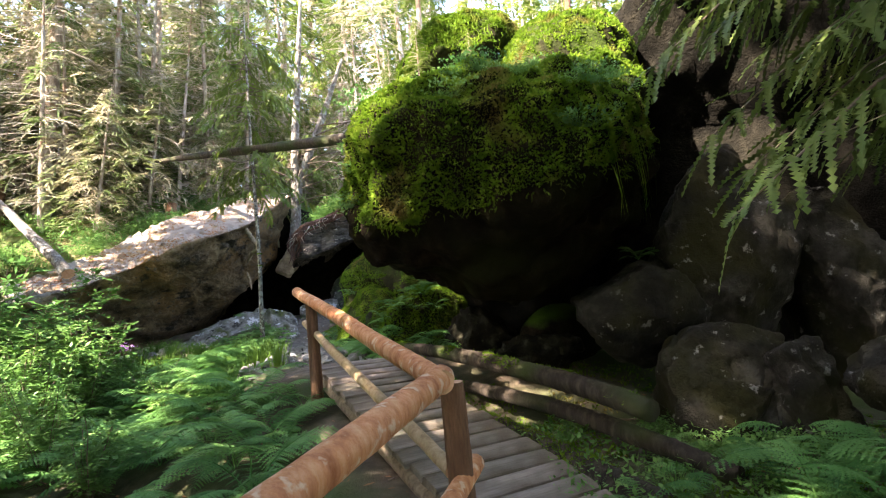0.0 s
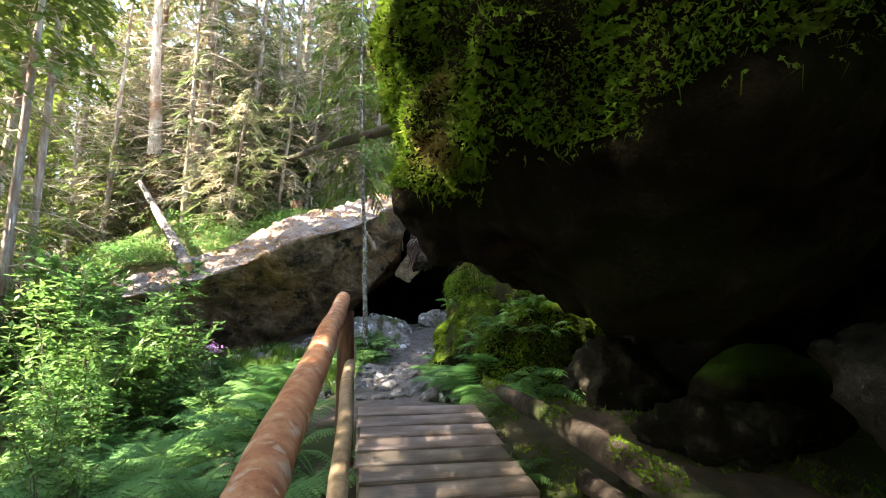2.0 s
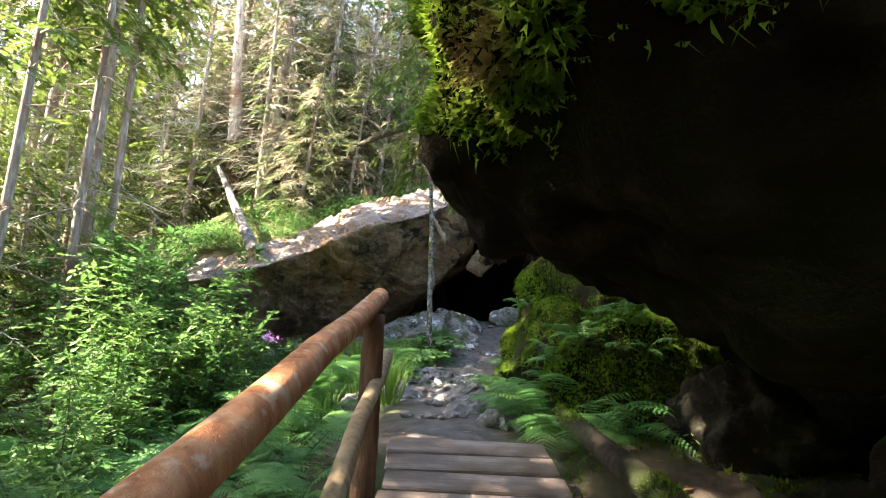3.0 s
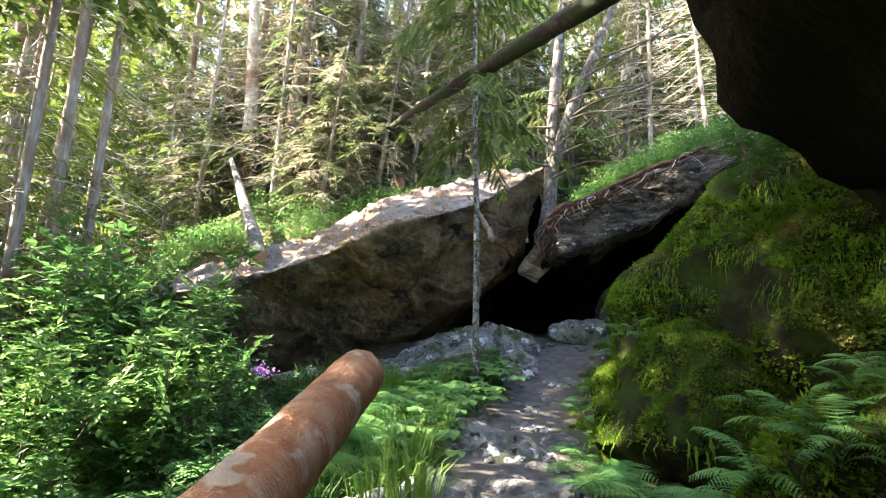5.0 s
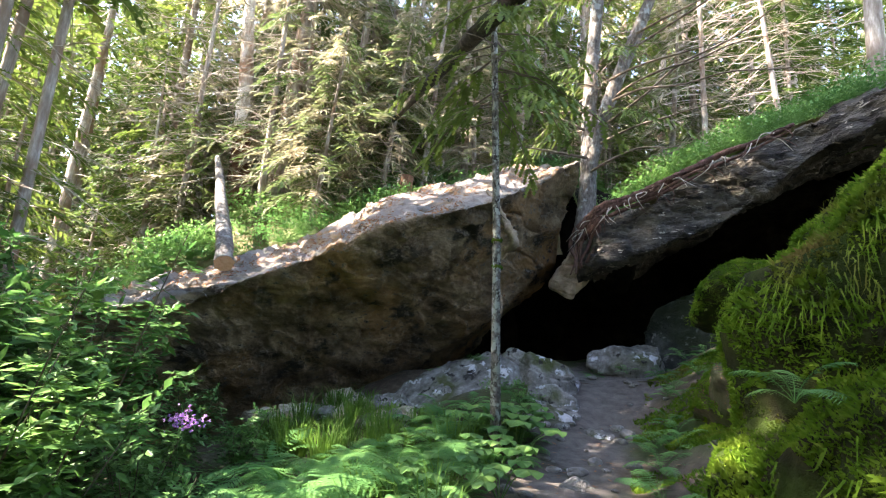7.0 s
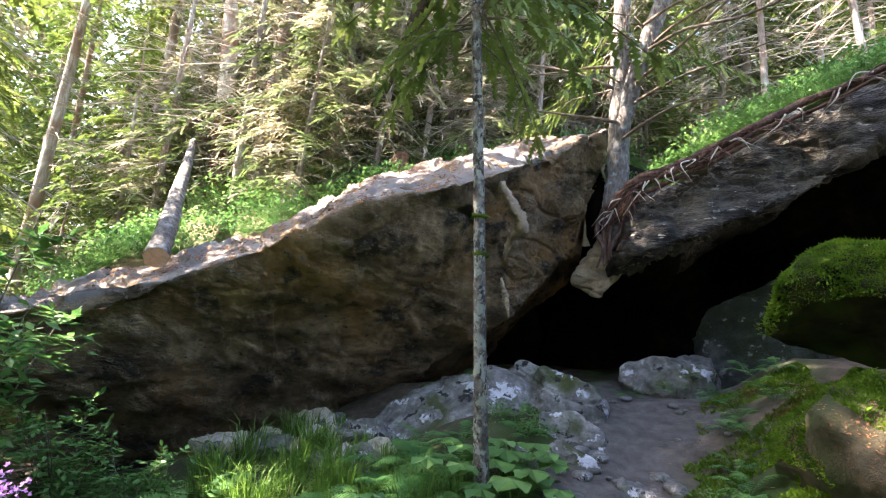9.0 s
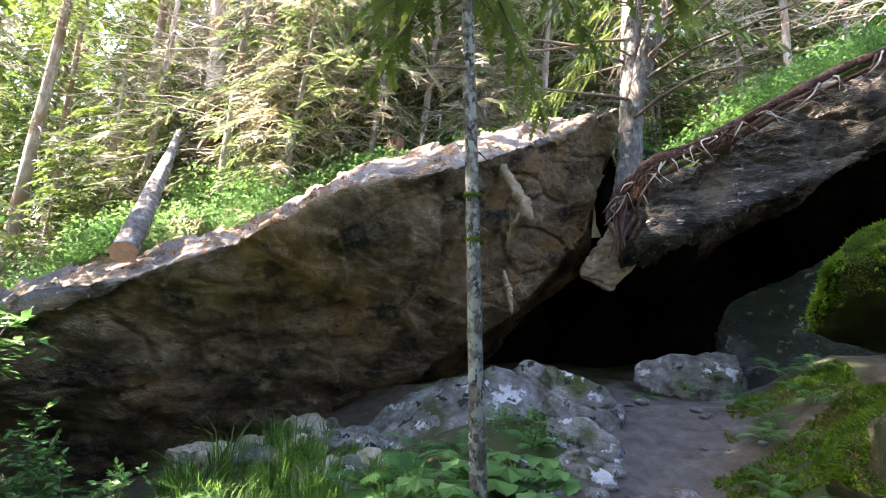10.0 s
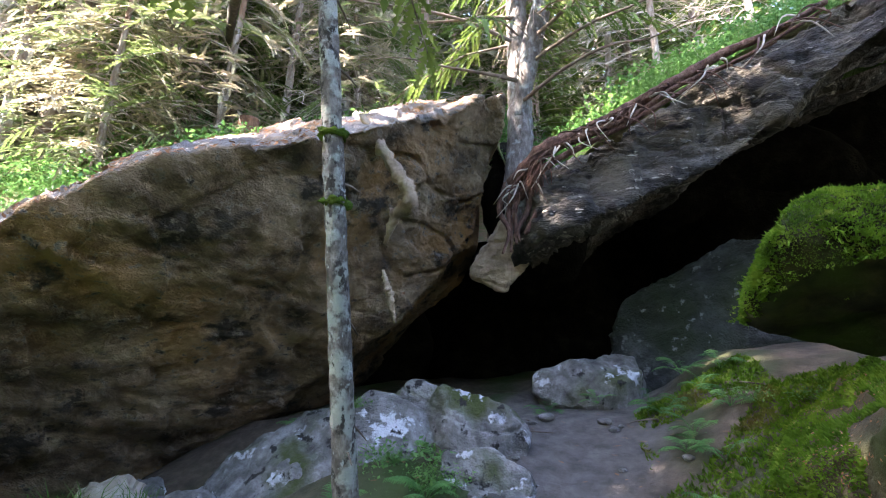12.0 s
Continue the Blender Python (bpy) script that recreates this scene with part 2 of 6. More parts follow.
M_PALEROCK = mat("pale scar stone", [(0.3, 0.24, 0.17), (0.45, 0.38, 0.29), (0.56, 0.5, 0.42)], 5, bump=0.5)


# ---- helpers of this scene ----
def mesh_of(name, verts, faces, material, smooth=True):
    me = bpy.data.meshes.new(name)
    me.from_pydata([tuple(v) for v in verts], [], faces)
    me.materials.append(material)
    if smooth:
        me.polygons.foreach_set("use_smooth", [True] * len(me.polygons))
    me.update()
    return me


def part(name, me, parent=None, label="", at=None):
    """Links a mesh as one object, under a thing or at top level."""
    ob = new(name, me)
    if parent is not None:
        ob.parent = parent
    if at is not None:
        ob.matrix_basis = at
    if label:
        ob["label"] = label
    return ob


def thing(name, label, category, group="", kind="", at=(0, 0, 0)):
    ob = new(name)
    ob.location = at
    ob.empty_display_size = 0.1
    return tagged(ob, label, category, group, kind)


def fbm(p, s, octaves=4):
    return noise.fractal(Vector(p) * s, 1.0, 2.0, octaves)


def smooth(x, a, b):
    t = min(1.0, max(0.0, (x - a) / (b - a)))
    return t * t * (3 - 2 * t)


def catmull(ctrl, n):
    """Smooth samples along control rows (any width)."""
    c = np.array(ctrl, float)
    c = np.concatenate([[2 * c[0] - c[1]], c, [2 * c[-1] - c[-2]]])
    out = []
    segs = len(c) - 3
    for k in range(n):
        u = k / (n - 1) * segs
        i = min(int(u), segs - 1)
        t = u - i
        p0, p1, p2, p3 = c[i:i + 4]
        out.append(0.5 * (2 * p1 + (p2 - p0) * t + (2 * p0 - 5 * p1 + 4 * p2 - p3) * t ** 2 + (3 * p1 - p0 - 3 * p2 + p3) * t ** 3))
    return np.array(out)


def chips(p, size, flat=1.0):
    """Height of broken facets: each cell of stone is a small plane with a tilt of its own."""
    q = Vector((p.x, p.y, p.z * flat)) / size + 0.35 * noise.noise_vector(p * (1.1 / size))
    dist, pts = noise.voronoi(q)
    c = pts[0]
    tilt = noise.cell_vector(c * 37.3)
    return size * ((q - c).dot(tilt) + 0.5 * tilt.x)


def roughen(verts, normals, amp, scale, fine, crack=0.0, chip=0.0):
    out = []
    for v, n in zip(verts, normals):
        p = Vector(v)
        if chip:
            p = p + n * chip * (0.3 * chips(p, 1.1, 1.5) + 0.8 * chips(p, 0.4, 1.8) + 0.35 * chips(p, 0.14, 2.0))
        d = amp * fbm(p, scale, 3) + fine * fbm(p + Vector((7, 3, 1)), scale * 5, 4)
        if chip:
            g = abs(noise.noise(Vector((p.x * 0.9 + 5, p.y * 0.9, p.z * 1.9))))
            h = abs(noise.noise(Vector((p.x * 2.1, p.y * 2.1 + 9, p.z * 4.2))))
            d -= chip * (0.32 * max(0.0, 1 - g * 16) + 0.14 * max(0.0, 1 - h * 9))
        if crack:
            f = fbm(p + Vector((3, 9, 5)), scale * 1.3, 5) * 4.0
            d += crack * (math.floor(f) + smooth(f - math.floor(f), 0.35, 0.65))
        out.append(p + n * d)
    return out


def loft_rock(name, sections, nu, nv, material, amp=0.12, scale=0.9, fine=0.05, crack=0.0, chip=0.0):
    """A rock lofted through closed sections, with broken relief along its normals."""
    k = len(sections[0])
    rows = catmull([[c for p in s for c in p] for s in sections], nu).reshape(nu, k, 3)
    verts = []
    for r in rows:
        ring = np.concatenate([r, r[:1]])
        for j in range(nv):
            u = j / nv * k
            i = int(u)
            verts.append(ring[i] * (1 - (u - i)) + ring[i + 1] * (u - i))
    faces = [[i * nv + j, i * nv + (j + 1) % nv, (i + 1) * nv + (j + 1) % nv, (i + 1) * nv + j] for i in range(nu - 1) for j in range(nv)]
    for end, base in ((0, 0), (1, (nu - 1) * nv)):
        verts.append(np.mean(verts[base:base + nv], axis=0))
        c = len(verts) - 1
        faces += [[base + (j + 1) % nv, base + j, c] if not end else [base + j, base + (j + 1) % nv, c] for j in range(nv)]
    me = mesh_of(name, verts, faces, material)
    bm = bmesh.new()
    bm.from_mesh(me)
    bmesh.ops.recalc_face_normals(bm, faces=bm.faces)
    bm.normal_update()
    new_co = roughen([v.co for v in bm.verts], [v.normal.copy() for v in bm.verts], amp, scale, fine, crack, chip)
    for v, c in zip(bm.verts, new_co):
        v.co = c
    bm.to_mesh(me)
    bm.free()
    return me


def blob_rock(name, radii, seed, material, sub=4, amp=0.18, scale=1.1, fine=0.04, cuts=7, soft=True, chip=0.0):
    """A boulder: a sphere cut by random planes, stretched and roughened. The mesh lies round the origin."""
    rnd = random.Random(seed)
    bm = bmesh.new()
    bmesh.ops.create_icosphere(bm, subdivisions=sub, radius=1.0)
    planes = []
    for _ in range(cuts):
        n = Vector((rnd.gauss(0, 1), rnd.gauss(0, 1), rnd.gauss(0, 1))).normalized()
        planes.append((n, rnd.uniform(0.6, 0.88)))
    off = Vector((rnd.uniform(-50, 50), rnd.uniform(-50, 50), 0))
    for v in bm.verts:
        p = v.co.copy()
        for n, d in planes:
            s = p.dot(n) - d
            if s > 0:
                p -= n * s * 0.96
        v.co = Vector((p.x * radii[0], p.y * radii[1], p.z * radii[2]))
    bm.normal_update()
    co = []
    for v in bm.verts:
        q = v.co + off
        d = chip * (chips(q, 0.35, 1.3) + 0.5 * chips(q, 0.12, 1.3)) if chip else 0.0
        co.append(v.co + v.normal * (d + amp * fbm(q, scale, 3) + fine * fbm(q, scale * 5, 4)))
    for v, c in zip(bm.verts, co):
        v.co = c
    me = bpy.data.meshes.new(name)
    bm.to_mesh(me)
    bm.free()
    me.materials.append(material)
    me.polygons.foreach_set("use_smooth", [soft] * len(me.polygons))
    return me


def hull_rock(name, corners, material, cuts=5, amp=0.05, scale=1.6, fine=0.015, chip=0.08):
    """An angular boulder: the hull of a few corners, its edges worn and its faces broken into facets."""
    bm = bmesh.new()
    for c in corners:
        bm.verts.new(c)
    bmesh.ops.convex_hull(bm, input=bm.verts[:])
    bmesh.ops.delete(bm, geom=[v for v in bm.verts if not v.link_faces], context="VERTS")
    bmesh.ops.triangulate(bm, faces=bm.faces[:])
    for _ in range(cuts):
        bmesh.ops.subdivide_edges(bm, edges=bm.edges[:], cuts=1, use_grid_fill=True)
        if len(bm.verts) > 9000:
            break
    for _ in range(3):
        bmesh.ops.smooth_vert(bm, verts=bm.verts[:], factor=0.5, use_axis_x=True, use_axis_y=True, use_axis_z=True)
    bm.normal_update()
    co = roughen([v.co for v in bm.verts], [v.normal.copy() for v in bm.verts], amp, scale, fine, 0.0, chip)
    for v, c in zip(bm.verts, co):
        v.co = c
    me = bpy.data.meshes.new(name)
    bm.to_mesh(me)
    bm.free()
    me.materials.append(material)
    me.polygons.foreach_set("use_smooth", [True] * len(me.polygons))
    return me


def tube(points, radii, sides=10, wobble=0.0, seed=0, cap=True, knots=0.0):
    """Verts and faces of a tapering log or stem along points."""
    rnd = random.Random(seed)
    pts = [Vector(p) for p in points]
    verts, faces = [], []
    side = None
    for i, p in enumerate(pts):
        d = (pts[min(i + 1, len(pts) - 1)] - pts[max(i - 1, 0)]).normalized()
        if side is None:
            side = d.orthogonal().normalized()
        side = (side - d * side.dot(d)).normalized()
        up = d.cross(side)
        for k in range(sides):
            a = 2 * math.pi * k / sides
            r = radii[i] * (1 + wobble * rnd.uniform(-1, 1) + knots * noise.noise(Vector((i * 0.7, k * 1.3, seed * 3.1))))
            verts.append(p + side * (math.cos(a) * r) + up * (math.sin(a) * r))
    n = len(pts)
    for i in range(n - 1):
        for k in range(sides):
            faces.append([i * sides + k, i * sides + (k + 1) % sides, (i + 1) * sides + (k + 1) % sides, (i + 1) * sides + k])
    if cap:
        faces.append(list(range(sides))[::-1])
        faces.append([(n - 1) * sides + k for k in range(sides)])
    return verts, faces


def tube_mesh(name, points, radii, material, sides=12, wobble=0.03, seed=0, knots=0.0, n=None, cut=None):
    """A log as a mesh; cut: a second material for its sawn ends."""
    n = n or max(8, len(points) * 4)
    rows = catmull([[*p, r] for p, r in zip(points, radii)], n)
    v, f = tube(rows[:, :3], rows[:, 3], sides, wobble, seed, True, knots)
    me = mesh_of(name, v, f, material)
    if cut:
        me.materials.append(cut)
        for q in me.polygons[-2:]:
            q.material_index, q.use_smooth = 1, False
    return me


def line_points(a, b, n, sag=0.0, bend=0.0, seed=0):
    a, b = Vector(a), Vector(b)
    rnd = random.Random(seed)
    return [a.lerp(b, i / (n - 1)) + Vector((rnd.uniform(-bend, bend), rnd.uniform(-bend, bend), rnd.uniform(-bend, bend) - sag * math.sin(math.pi * i / (n - 1)))) for i in range(n)]


# ---- ground ----
TRAIL = [(-0.6, -6.0, 0.2), (0.0, 0.0, 0.62), (0.5, 1.9, 0.85), (-0.3, 4.2, 1.08), (-1.05, 5.9, 1.58), (-1.8, 7.2, 1.66), (-2.6, 8.8, 1.72), (-3.1, 10.4, 1.8),
         (-3.45, 12.0, 2.05), (-3.55, 13.2, 2.5), (-3.8, 15.5, 2.75), (-3.9, 20.0, 3.0)]


def trail(x, y):
    """Height of the trail, how far along, and the distance to its left."""
    best = None
    for i in range(len(TRAIL) - 1):
        a, b = TRAIL[i], TRAIL[i + 1]
        dx, dy = b[0] - a[0], b[1] - a[1]
        t = ((x - a[0]) * dx + (y - a[1]) * dy) / (dx * dx + dy * dy)
        t = min(1.0, max(0.0, t))
        px, py = a[0] + t * dx, a[1] + t * dy
        d = math.hypot(x - px, y - py)
        if best is None or d < best[0]:
            left = (dx * (y - a[1]) - dy * (x - a[0])) / math.hypot(dx, dy)
            best = (d, a[2] + t * (b[2] - a[2]), i + t, math.copysign(d, left))
    return best[1], best[2], best[3]


def ground(x, y):
    z, s, w = trail(x, y)
    late = smooth(y, 6.5, 11.0)
    if w > 0:
        z -= (0.75 * (1 - late) + 0.1 * late) * smooth(w, 0.35, 2.2)
        z -= 0.9 * smooth(w, 3.2, 6.0) * smooth(y, 8.0, 12.0)
        z -= 0.4 * smooth(w, 2.0, 6.0) * (1 - late)
        z += 0.32 * math.exp(-((x + 4.7) ** 2 / 0.9 + (y - 11.9) ** 2 / 0.7))
    else:
        z += 0.12 * smooth(-w, 0.5, 1.8) + 0.1 * smooth(-w, 1.5, 3.5) * smooth(y, 3.0, 6.0) + 0.35 * smooth(-w, 0.5, 1.4) * smooth(y, 9.0, 11.0)
    far = max(0.0, math.hypot(x + 3, y - 7) - 14)
    z -= 0.04 * min(far, 40)
    rough = 0.03 if abs(w) < 0.55 else 0.1
    return z + rough * fbm((x, y, 0), 0.9, 4)


def axis(lo, hi, step, far):
    mid = list(np.arange(lo, hi, step))
    out = [lo - (far * (k / 12) ** 2.2) for k in range(12, 0, -1)]
    return out + mid + [hi + far * (k / 12) ** 2.2 for k in range(1, 13)]


XS, YS = axis(-13.0, 6.0, 0.14, 500), axis(-4.0, 19.0, 0.14, 500)
gv = [(x, y, ground(x, y)) for y in YS for x in XS]
nx = len(XS)
gf = [[j * nx + i, j * nx + i + 1, (j + 1) * nx + i + 1, (j + 1) * nx + i] for j in range(len(YS) - 1) for i in range(nx - 1)]
gme = mesh_of("ground", gv, gf, M_SOIL)
mask = gme.attributes.new("trodden", "FLOAT", "POINT")
values = []
for x, y, z in gv:
    v = 0.0
    if -6 < y < 18 and -8 < x < 4:
        w = trail(x, y)[2]
        wide = (0.42 + 0.45 * smooth(y, 11.4, 13.2) * (1 if w > 0 else 0.7)) * smooth(y, 5.2, 5.9)
        v = 1 - smooth(abs(w) + 0.25 * fbm((x, y, 4), 1.6, 3), wide - 0.14, wide + 0.14)
    values.append(v)
mask.data.foreach_set("value", values)
tagged(new("ground", gme), "brown forest floor with a trodden grey earth path", "ground", kind="structure")

RIM = [(-40, 0, -1.0, -0.75, 0.66, 0.1), (-14, 8.2, 1.6, -0.6, 0.8, 0.3), (-10.0, 8.9, 2.7, -0.55, 0.83, 0.42), (-8.6, 9.35, 3.25, -0.5, 0.86, 0.45), (-7.4, 10.8, 4.1, -0.4, 0.92, 0.45),
       (-6.3, 12.1, 4.97, -0.25, 0.97, 0.42), (-5.5, 13.3, 5.73, -0.15, 0.99, 0.38), (-4.8, 14.5, 6.0, -0.1, 1.0, 0.3), (-4.1, 14.1, 4.85, -0.05, 1.0, 0.36), (-3.0, 13.8, 5.3, 0.0, 1.0, 0.5),
       (-1.6, 13.9, 5.95, 0.05, 1.0, 0.5), (-0.3, 13.5, 6.15, 0.15, 0.99, 0.4), (0.2, 9.0, 5.0, 0.45, 0.9, 0.4), (1.6, 7.6, 4.9, 0.6, 0.8, 0.4), (4.5, 6.2, 4.2, 0.75, 0.66, 0.35),
       (9, 2.5, 3.5, 0.9, 0.4, 0.3)]


def hill_mesh():
    rows = catmull(RIM, 240)
    es = [0, 0.15, 0.4, 0.7, 1.0, 1.4, 1.8, 2.3, 2.8, 3.4, 4.2, 5.2, 6.4, 8, 10, 13, 17, 22, 30, 42, 60, 100, 200]
    verts, faces = [], []
    for x, y, z, bx, by, sl in rows:
        verts.append((x + bx * 1.3, y + by * 1.3, z - (0.75 if x < -4.45 or x > 0.1 else 0.15)))
        for e in es:
            px, py = x + bx * e, y + by * e
            steep = 1 + 0.75 * smooth(-x, 5.6, 7.0) * (1 - smooth(-x, 13.0, 18.0))
            rise = steep * min(e, 2.4) + 0.8 * max(0.0, min(e, 12) - 2.4) + 0.35 * max(0.0, e - 12)
            pz = z + sl * rise + 0.22 * fbm((px, py, 9), 0.5, 4) * min(1, 0.3 + e)
            verts.append((px, py, pz))
    m = len(es) + 1
    faces = [[i * m + j, (i + 1) * m + j, (i + 1) * m + j + 1, i * m + j + 1] for i in range(len(rows) - 1) for j in range(m - 1)]
    return mesh_of("hillside", verts, faces, M_HILL)


hill = tagged(new("hillside_ground", hill_mesh()), "needle-littered green forest slope above the rocks", "slope", kind="structure")
HILL_TREE = None


def hill_z(x, y):
    """Height of the slope by dropping a ray."""
    global HILL_TREE
    if HILL_TREE is None:
        from mathutils.bvhtree import BVHTree
        HILL_TREE = BVHTree.FromPolygons([v.co for v in hill.data.vertices], [list(p.vertices) for p in hill.data.polygons])
    hit = HILL_TREE.ray_cast(Vector((x, y, 60)), Vector((0, 0, -1)))
    return hit[0].z if hit[0] else ground(x, y)


# ---- rocks ----
slab_sections = [  # lip, face middle, foot, back foot, back top, top edge behind the lip
    [(-7.6, 8.2, 2.85), (-8.3, 8.9, 2.1), (-9.4, 9.9, 0.4), (-11.0, 11.2, -0.4), (-10.0, 10.4, 3.2), (-8.6, 9.2, 3.35)],
    [(-6.95, 9.35, 3.3), (-8.0, 10.2, 2.1), (-9.8, 11.5, 0.1), (-11.2, 12.4, -0.4), (-9.2, 12.0, 4.2), (-7.9, 10.5, 4.0)],
    [(-6.25, 10.15, 3.76), (-7.3, 11.0, 2.75), (-8.8, 12.2, 1.1), (-10.0, 13.6, -0.2), (-8.4, 13.2, 4.9), (-7.1, 11.4, 4.62)],
    [(-5.58, 10.63, 4.2), (-6.5, 11.5, 3.2), (-7.75, 12.65, 1.9), (-9.0, 14.6, 0.4), (-7.4, 14.0, 5.5), (-6.35, 12.0, 5.22)],
    [(-4.85, 11.6, 4.68), (-5.7, 12.35, 3.8), (-6.85, 13.1, 2.55), (-8.2, 15.5, 1.6), (-6.6, 15.0, 6.0), (-5.6, 13.0, 5.73)],
    [(-4.5, 12.4, 5.15), (-4.95, 12.9, 4.4), (-5.5, 13.45, 3.5), (-7.4, 16.5, 3.4), (-6.0, 15.8, 6.4), (-5.15, 13.7, 6.08)],
    [(-4.3, 13.9, 6.05), (-4.6, 14.05, 5.3), (-4.85, 14.25, 4.55), (-6.4, 17.0, 4.4), (-5.6, 16.6, 6.6), (-4.9, 14.8, 6.35)],
]
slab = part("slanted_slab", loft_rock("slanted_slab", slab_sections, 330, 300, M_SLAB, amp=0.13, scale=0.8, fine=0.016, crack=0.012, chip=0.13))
tagged(slab, "huge slanted brown rock slab, its sunlit top painted paler", "rock")
roof_sections = [
    [(-4.25, 13.75, 3.95), (-4.2, 13.75, 4.75), (-4.6, 17.5, 6.0), (-4.4, 17.5, 4.6)],
    [(-3.7, 13.15, 4.1), (-3.65, 13.6, 4.9), (-3.7, 17.5, 6.6), (-3.7, 17.5, 5.0)],
    [(-2.95, 13.35, 4.38), (-3.0, 13.65, 5.15), (-2.8, 17.5, 7.0), (-2.9, 17.5, 5.5)],
    [(-2.15, 13.65, 4.72), (-2.35, 13.75, 5.5), (-1.8, 17.5, 7.6), (-2.0, 17.5, 6.1)],
    [(-1.5, 13.65, 5.22), (-1.6, 13.75, 5.8), (-0.5, 17.5, 8.0), (-0.5, 17.5, 6.6)],
    [(-0.5, 13.2, 5.62), (-0.5, 13.35, 6.05), (1.5, 17.0, 8.2), (1.5, 17.0, 7.0)],
    [(2.0, 11.8, 5.7), (2.0, 11.8, 6.2), (4.5, 15.0, 8.2), (4.5, 15.0, 6.0)],
]
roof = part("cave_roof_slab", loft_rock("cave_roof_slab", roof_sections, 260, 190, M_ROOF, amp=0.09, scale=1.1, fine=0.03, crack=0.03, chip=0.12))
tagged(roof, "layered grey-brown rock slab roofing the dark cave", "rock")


def boulder(name, label, at, radii, seed, material, turn=0.0, sub=4, **kw):
    me = blob_rock(name, radii, seed, material, sub, **kw)
    ob = new(name, me)
    ob.matrix_basis = pose(*at, 0, 0, turn)
    return tagged(ob, label, "rock")


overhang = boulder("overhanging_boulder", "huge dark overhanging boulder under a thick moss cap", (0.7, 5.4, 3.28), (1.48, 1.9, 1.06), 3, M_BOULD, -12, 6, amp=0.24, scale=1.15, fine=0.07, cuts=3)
moss_wall = boulder("mossy_boulder", "tall mossy boulder with hanging green moss beside the path", (-0.3, 9.25, 2.95), (1.4, 1.4, 1.5), 11, M_MOSSROCK, 20, 5, amp=0.2, fine=0.05, cuts=4)
moss_foot = boulder("mossy_boulder", "low mossy boulder spreading beside the path", (-1.15, 8.85, 1.95), (0.95, 0.95, 0.72), 12, M_MOSSROCK, 0, 5, amp=0.15, fine=0.05, cuts=4)
moss_round = boulder("mossy_boulder", "rounded boulder capped with thick green moss", (-1.72, 12.2, 3.42), (0.76, 0.6, 0.46), 13, M_MOSSROCK, 0, 5, amp=0.08, fine=0.03, cuts=3)
moss_bank = boulder("mossy_boulder", "broad low rock with moss patches and needles", (-1.66, 11.62, 2.4), (0.74, 0.9, 0.63), 14, M_BANK, 0, 5, amp=0.1, fine=0.04, cuts=12)
boulder("boulder", "dark squarish boulder with a small fern tuft on top", (1.66, 4.65, 1.92), (0.58, 0.5, 0.5), 21, M_GREYSHADE, 15, 5, amp=0.06, scale=2.0, fine=0.03, cuts=14, chip=0.12)
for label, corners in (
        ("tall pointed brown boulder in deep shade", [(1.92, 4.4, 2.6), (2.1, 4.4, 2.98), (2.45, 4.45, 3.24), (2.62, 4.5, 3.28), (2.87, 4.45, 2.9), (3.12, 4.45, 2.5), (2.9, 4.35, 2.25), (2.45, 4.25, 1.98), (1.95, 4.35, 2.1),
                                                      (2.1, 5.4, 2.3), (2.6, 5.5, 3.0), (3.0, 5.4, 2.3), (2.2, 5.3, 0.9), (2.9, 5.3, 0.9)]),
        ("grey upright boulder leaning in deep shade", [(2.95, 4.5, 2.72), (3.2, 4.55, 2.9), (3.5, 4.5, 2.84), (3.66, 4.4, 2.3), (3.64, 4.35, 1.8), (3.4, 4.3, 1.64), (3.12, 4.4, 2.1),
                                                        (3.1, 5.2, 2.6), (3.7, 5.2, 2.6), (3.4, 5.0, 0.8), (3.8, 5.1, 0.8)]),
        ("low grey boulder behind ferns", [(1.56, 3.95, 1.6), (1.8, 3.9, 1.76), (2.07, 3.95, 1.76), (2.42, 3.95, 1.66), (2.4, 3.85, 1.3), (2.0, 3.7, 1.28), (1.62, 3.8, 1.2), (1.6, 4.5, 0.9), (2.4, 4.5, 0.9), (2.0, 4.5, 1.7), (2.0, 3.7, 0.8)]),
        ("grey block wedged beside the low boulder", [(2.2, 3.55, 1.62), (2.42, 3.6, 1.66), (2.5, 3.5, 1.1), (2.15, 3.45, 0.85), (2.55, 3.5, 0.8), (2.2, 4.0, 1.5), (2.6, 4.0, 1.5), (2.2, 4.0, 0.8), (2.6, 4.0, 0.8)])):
    tagged(new("boulder", hull_rock("boulder", corners, M_GREYSHADE)), label, "rock")
boulder("boulder", "brown boulder with a pale grey lichen patch", (2.75, 3.3, 1.4), (0.42, 0.36, 0.34), 25, M_GREYSHADE, 30, 5, amp=0.06, scale=2.0, fine=0.03, cuts=14, chip=0.12)
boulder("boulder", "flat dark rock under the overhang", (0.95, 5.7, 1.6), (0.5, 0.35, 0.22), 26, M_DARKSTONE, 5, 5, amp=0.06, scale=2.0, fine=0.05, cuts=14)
boulder("boulder", "grey rounded rock at the cave mouth", (-3.52, 13.95, 2.74), (0.6, 0.4, 0.34), 27, M_STONE, 20, 5, amp=0.05, scale=2.0, fine=0.03, cuts=12)
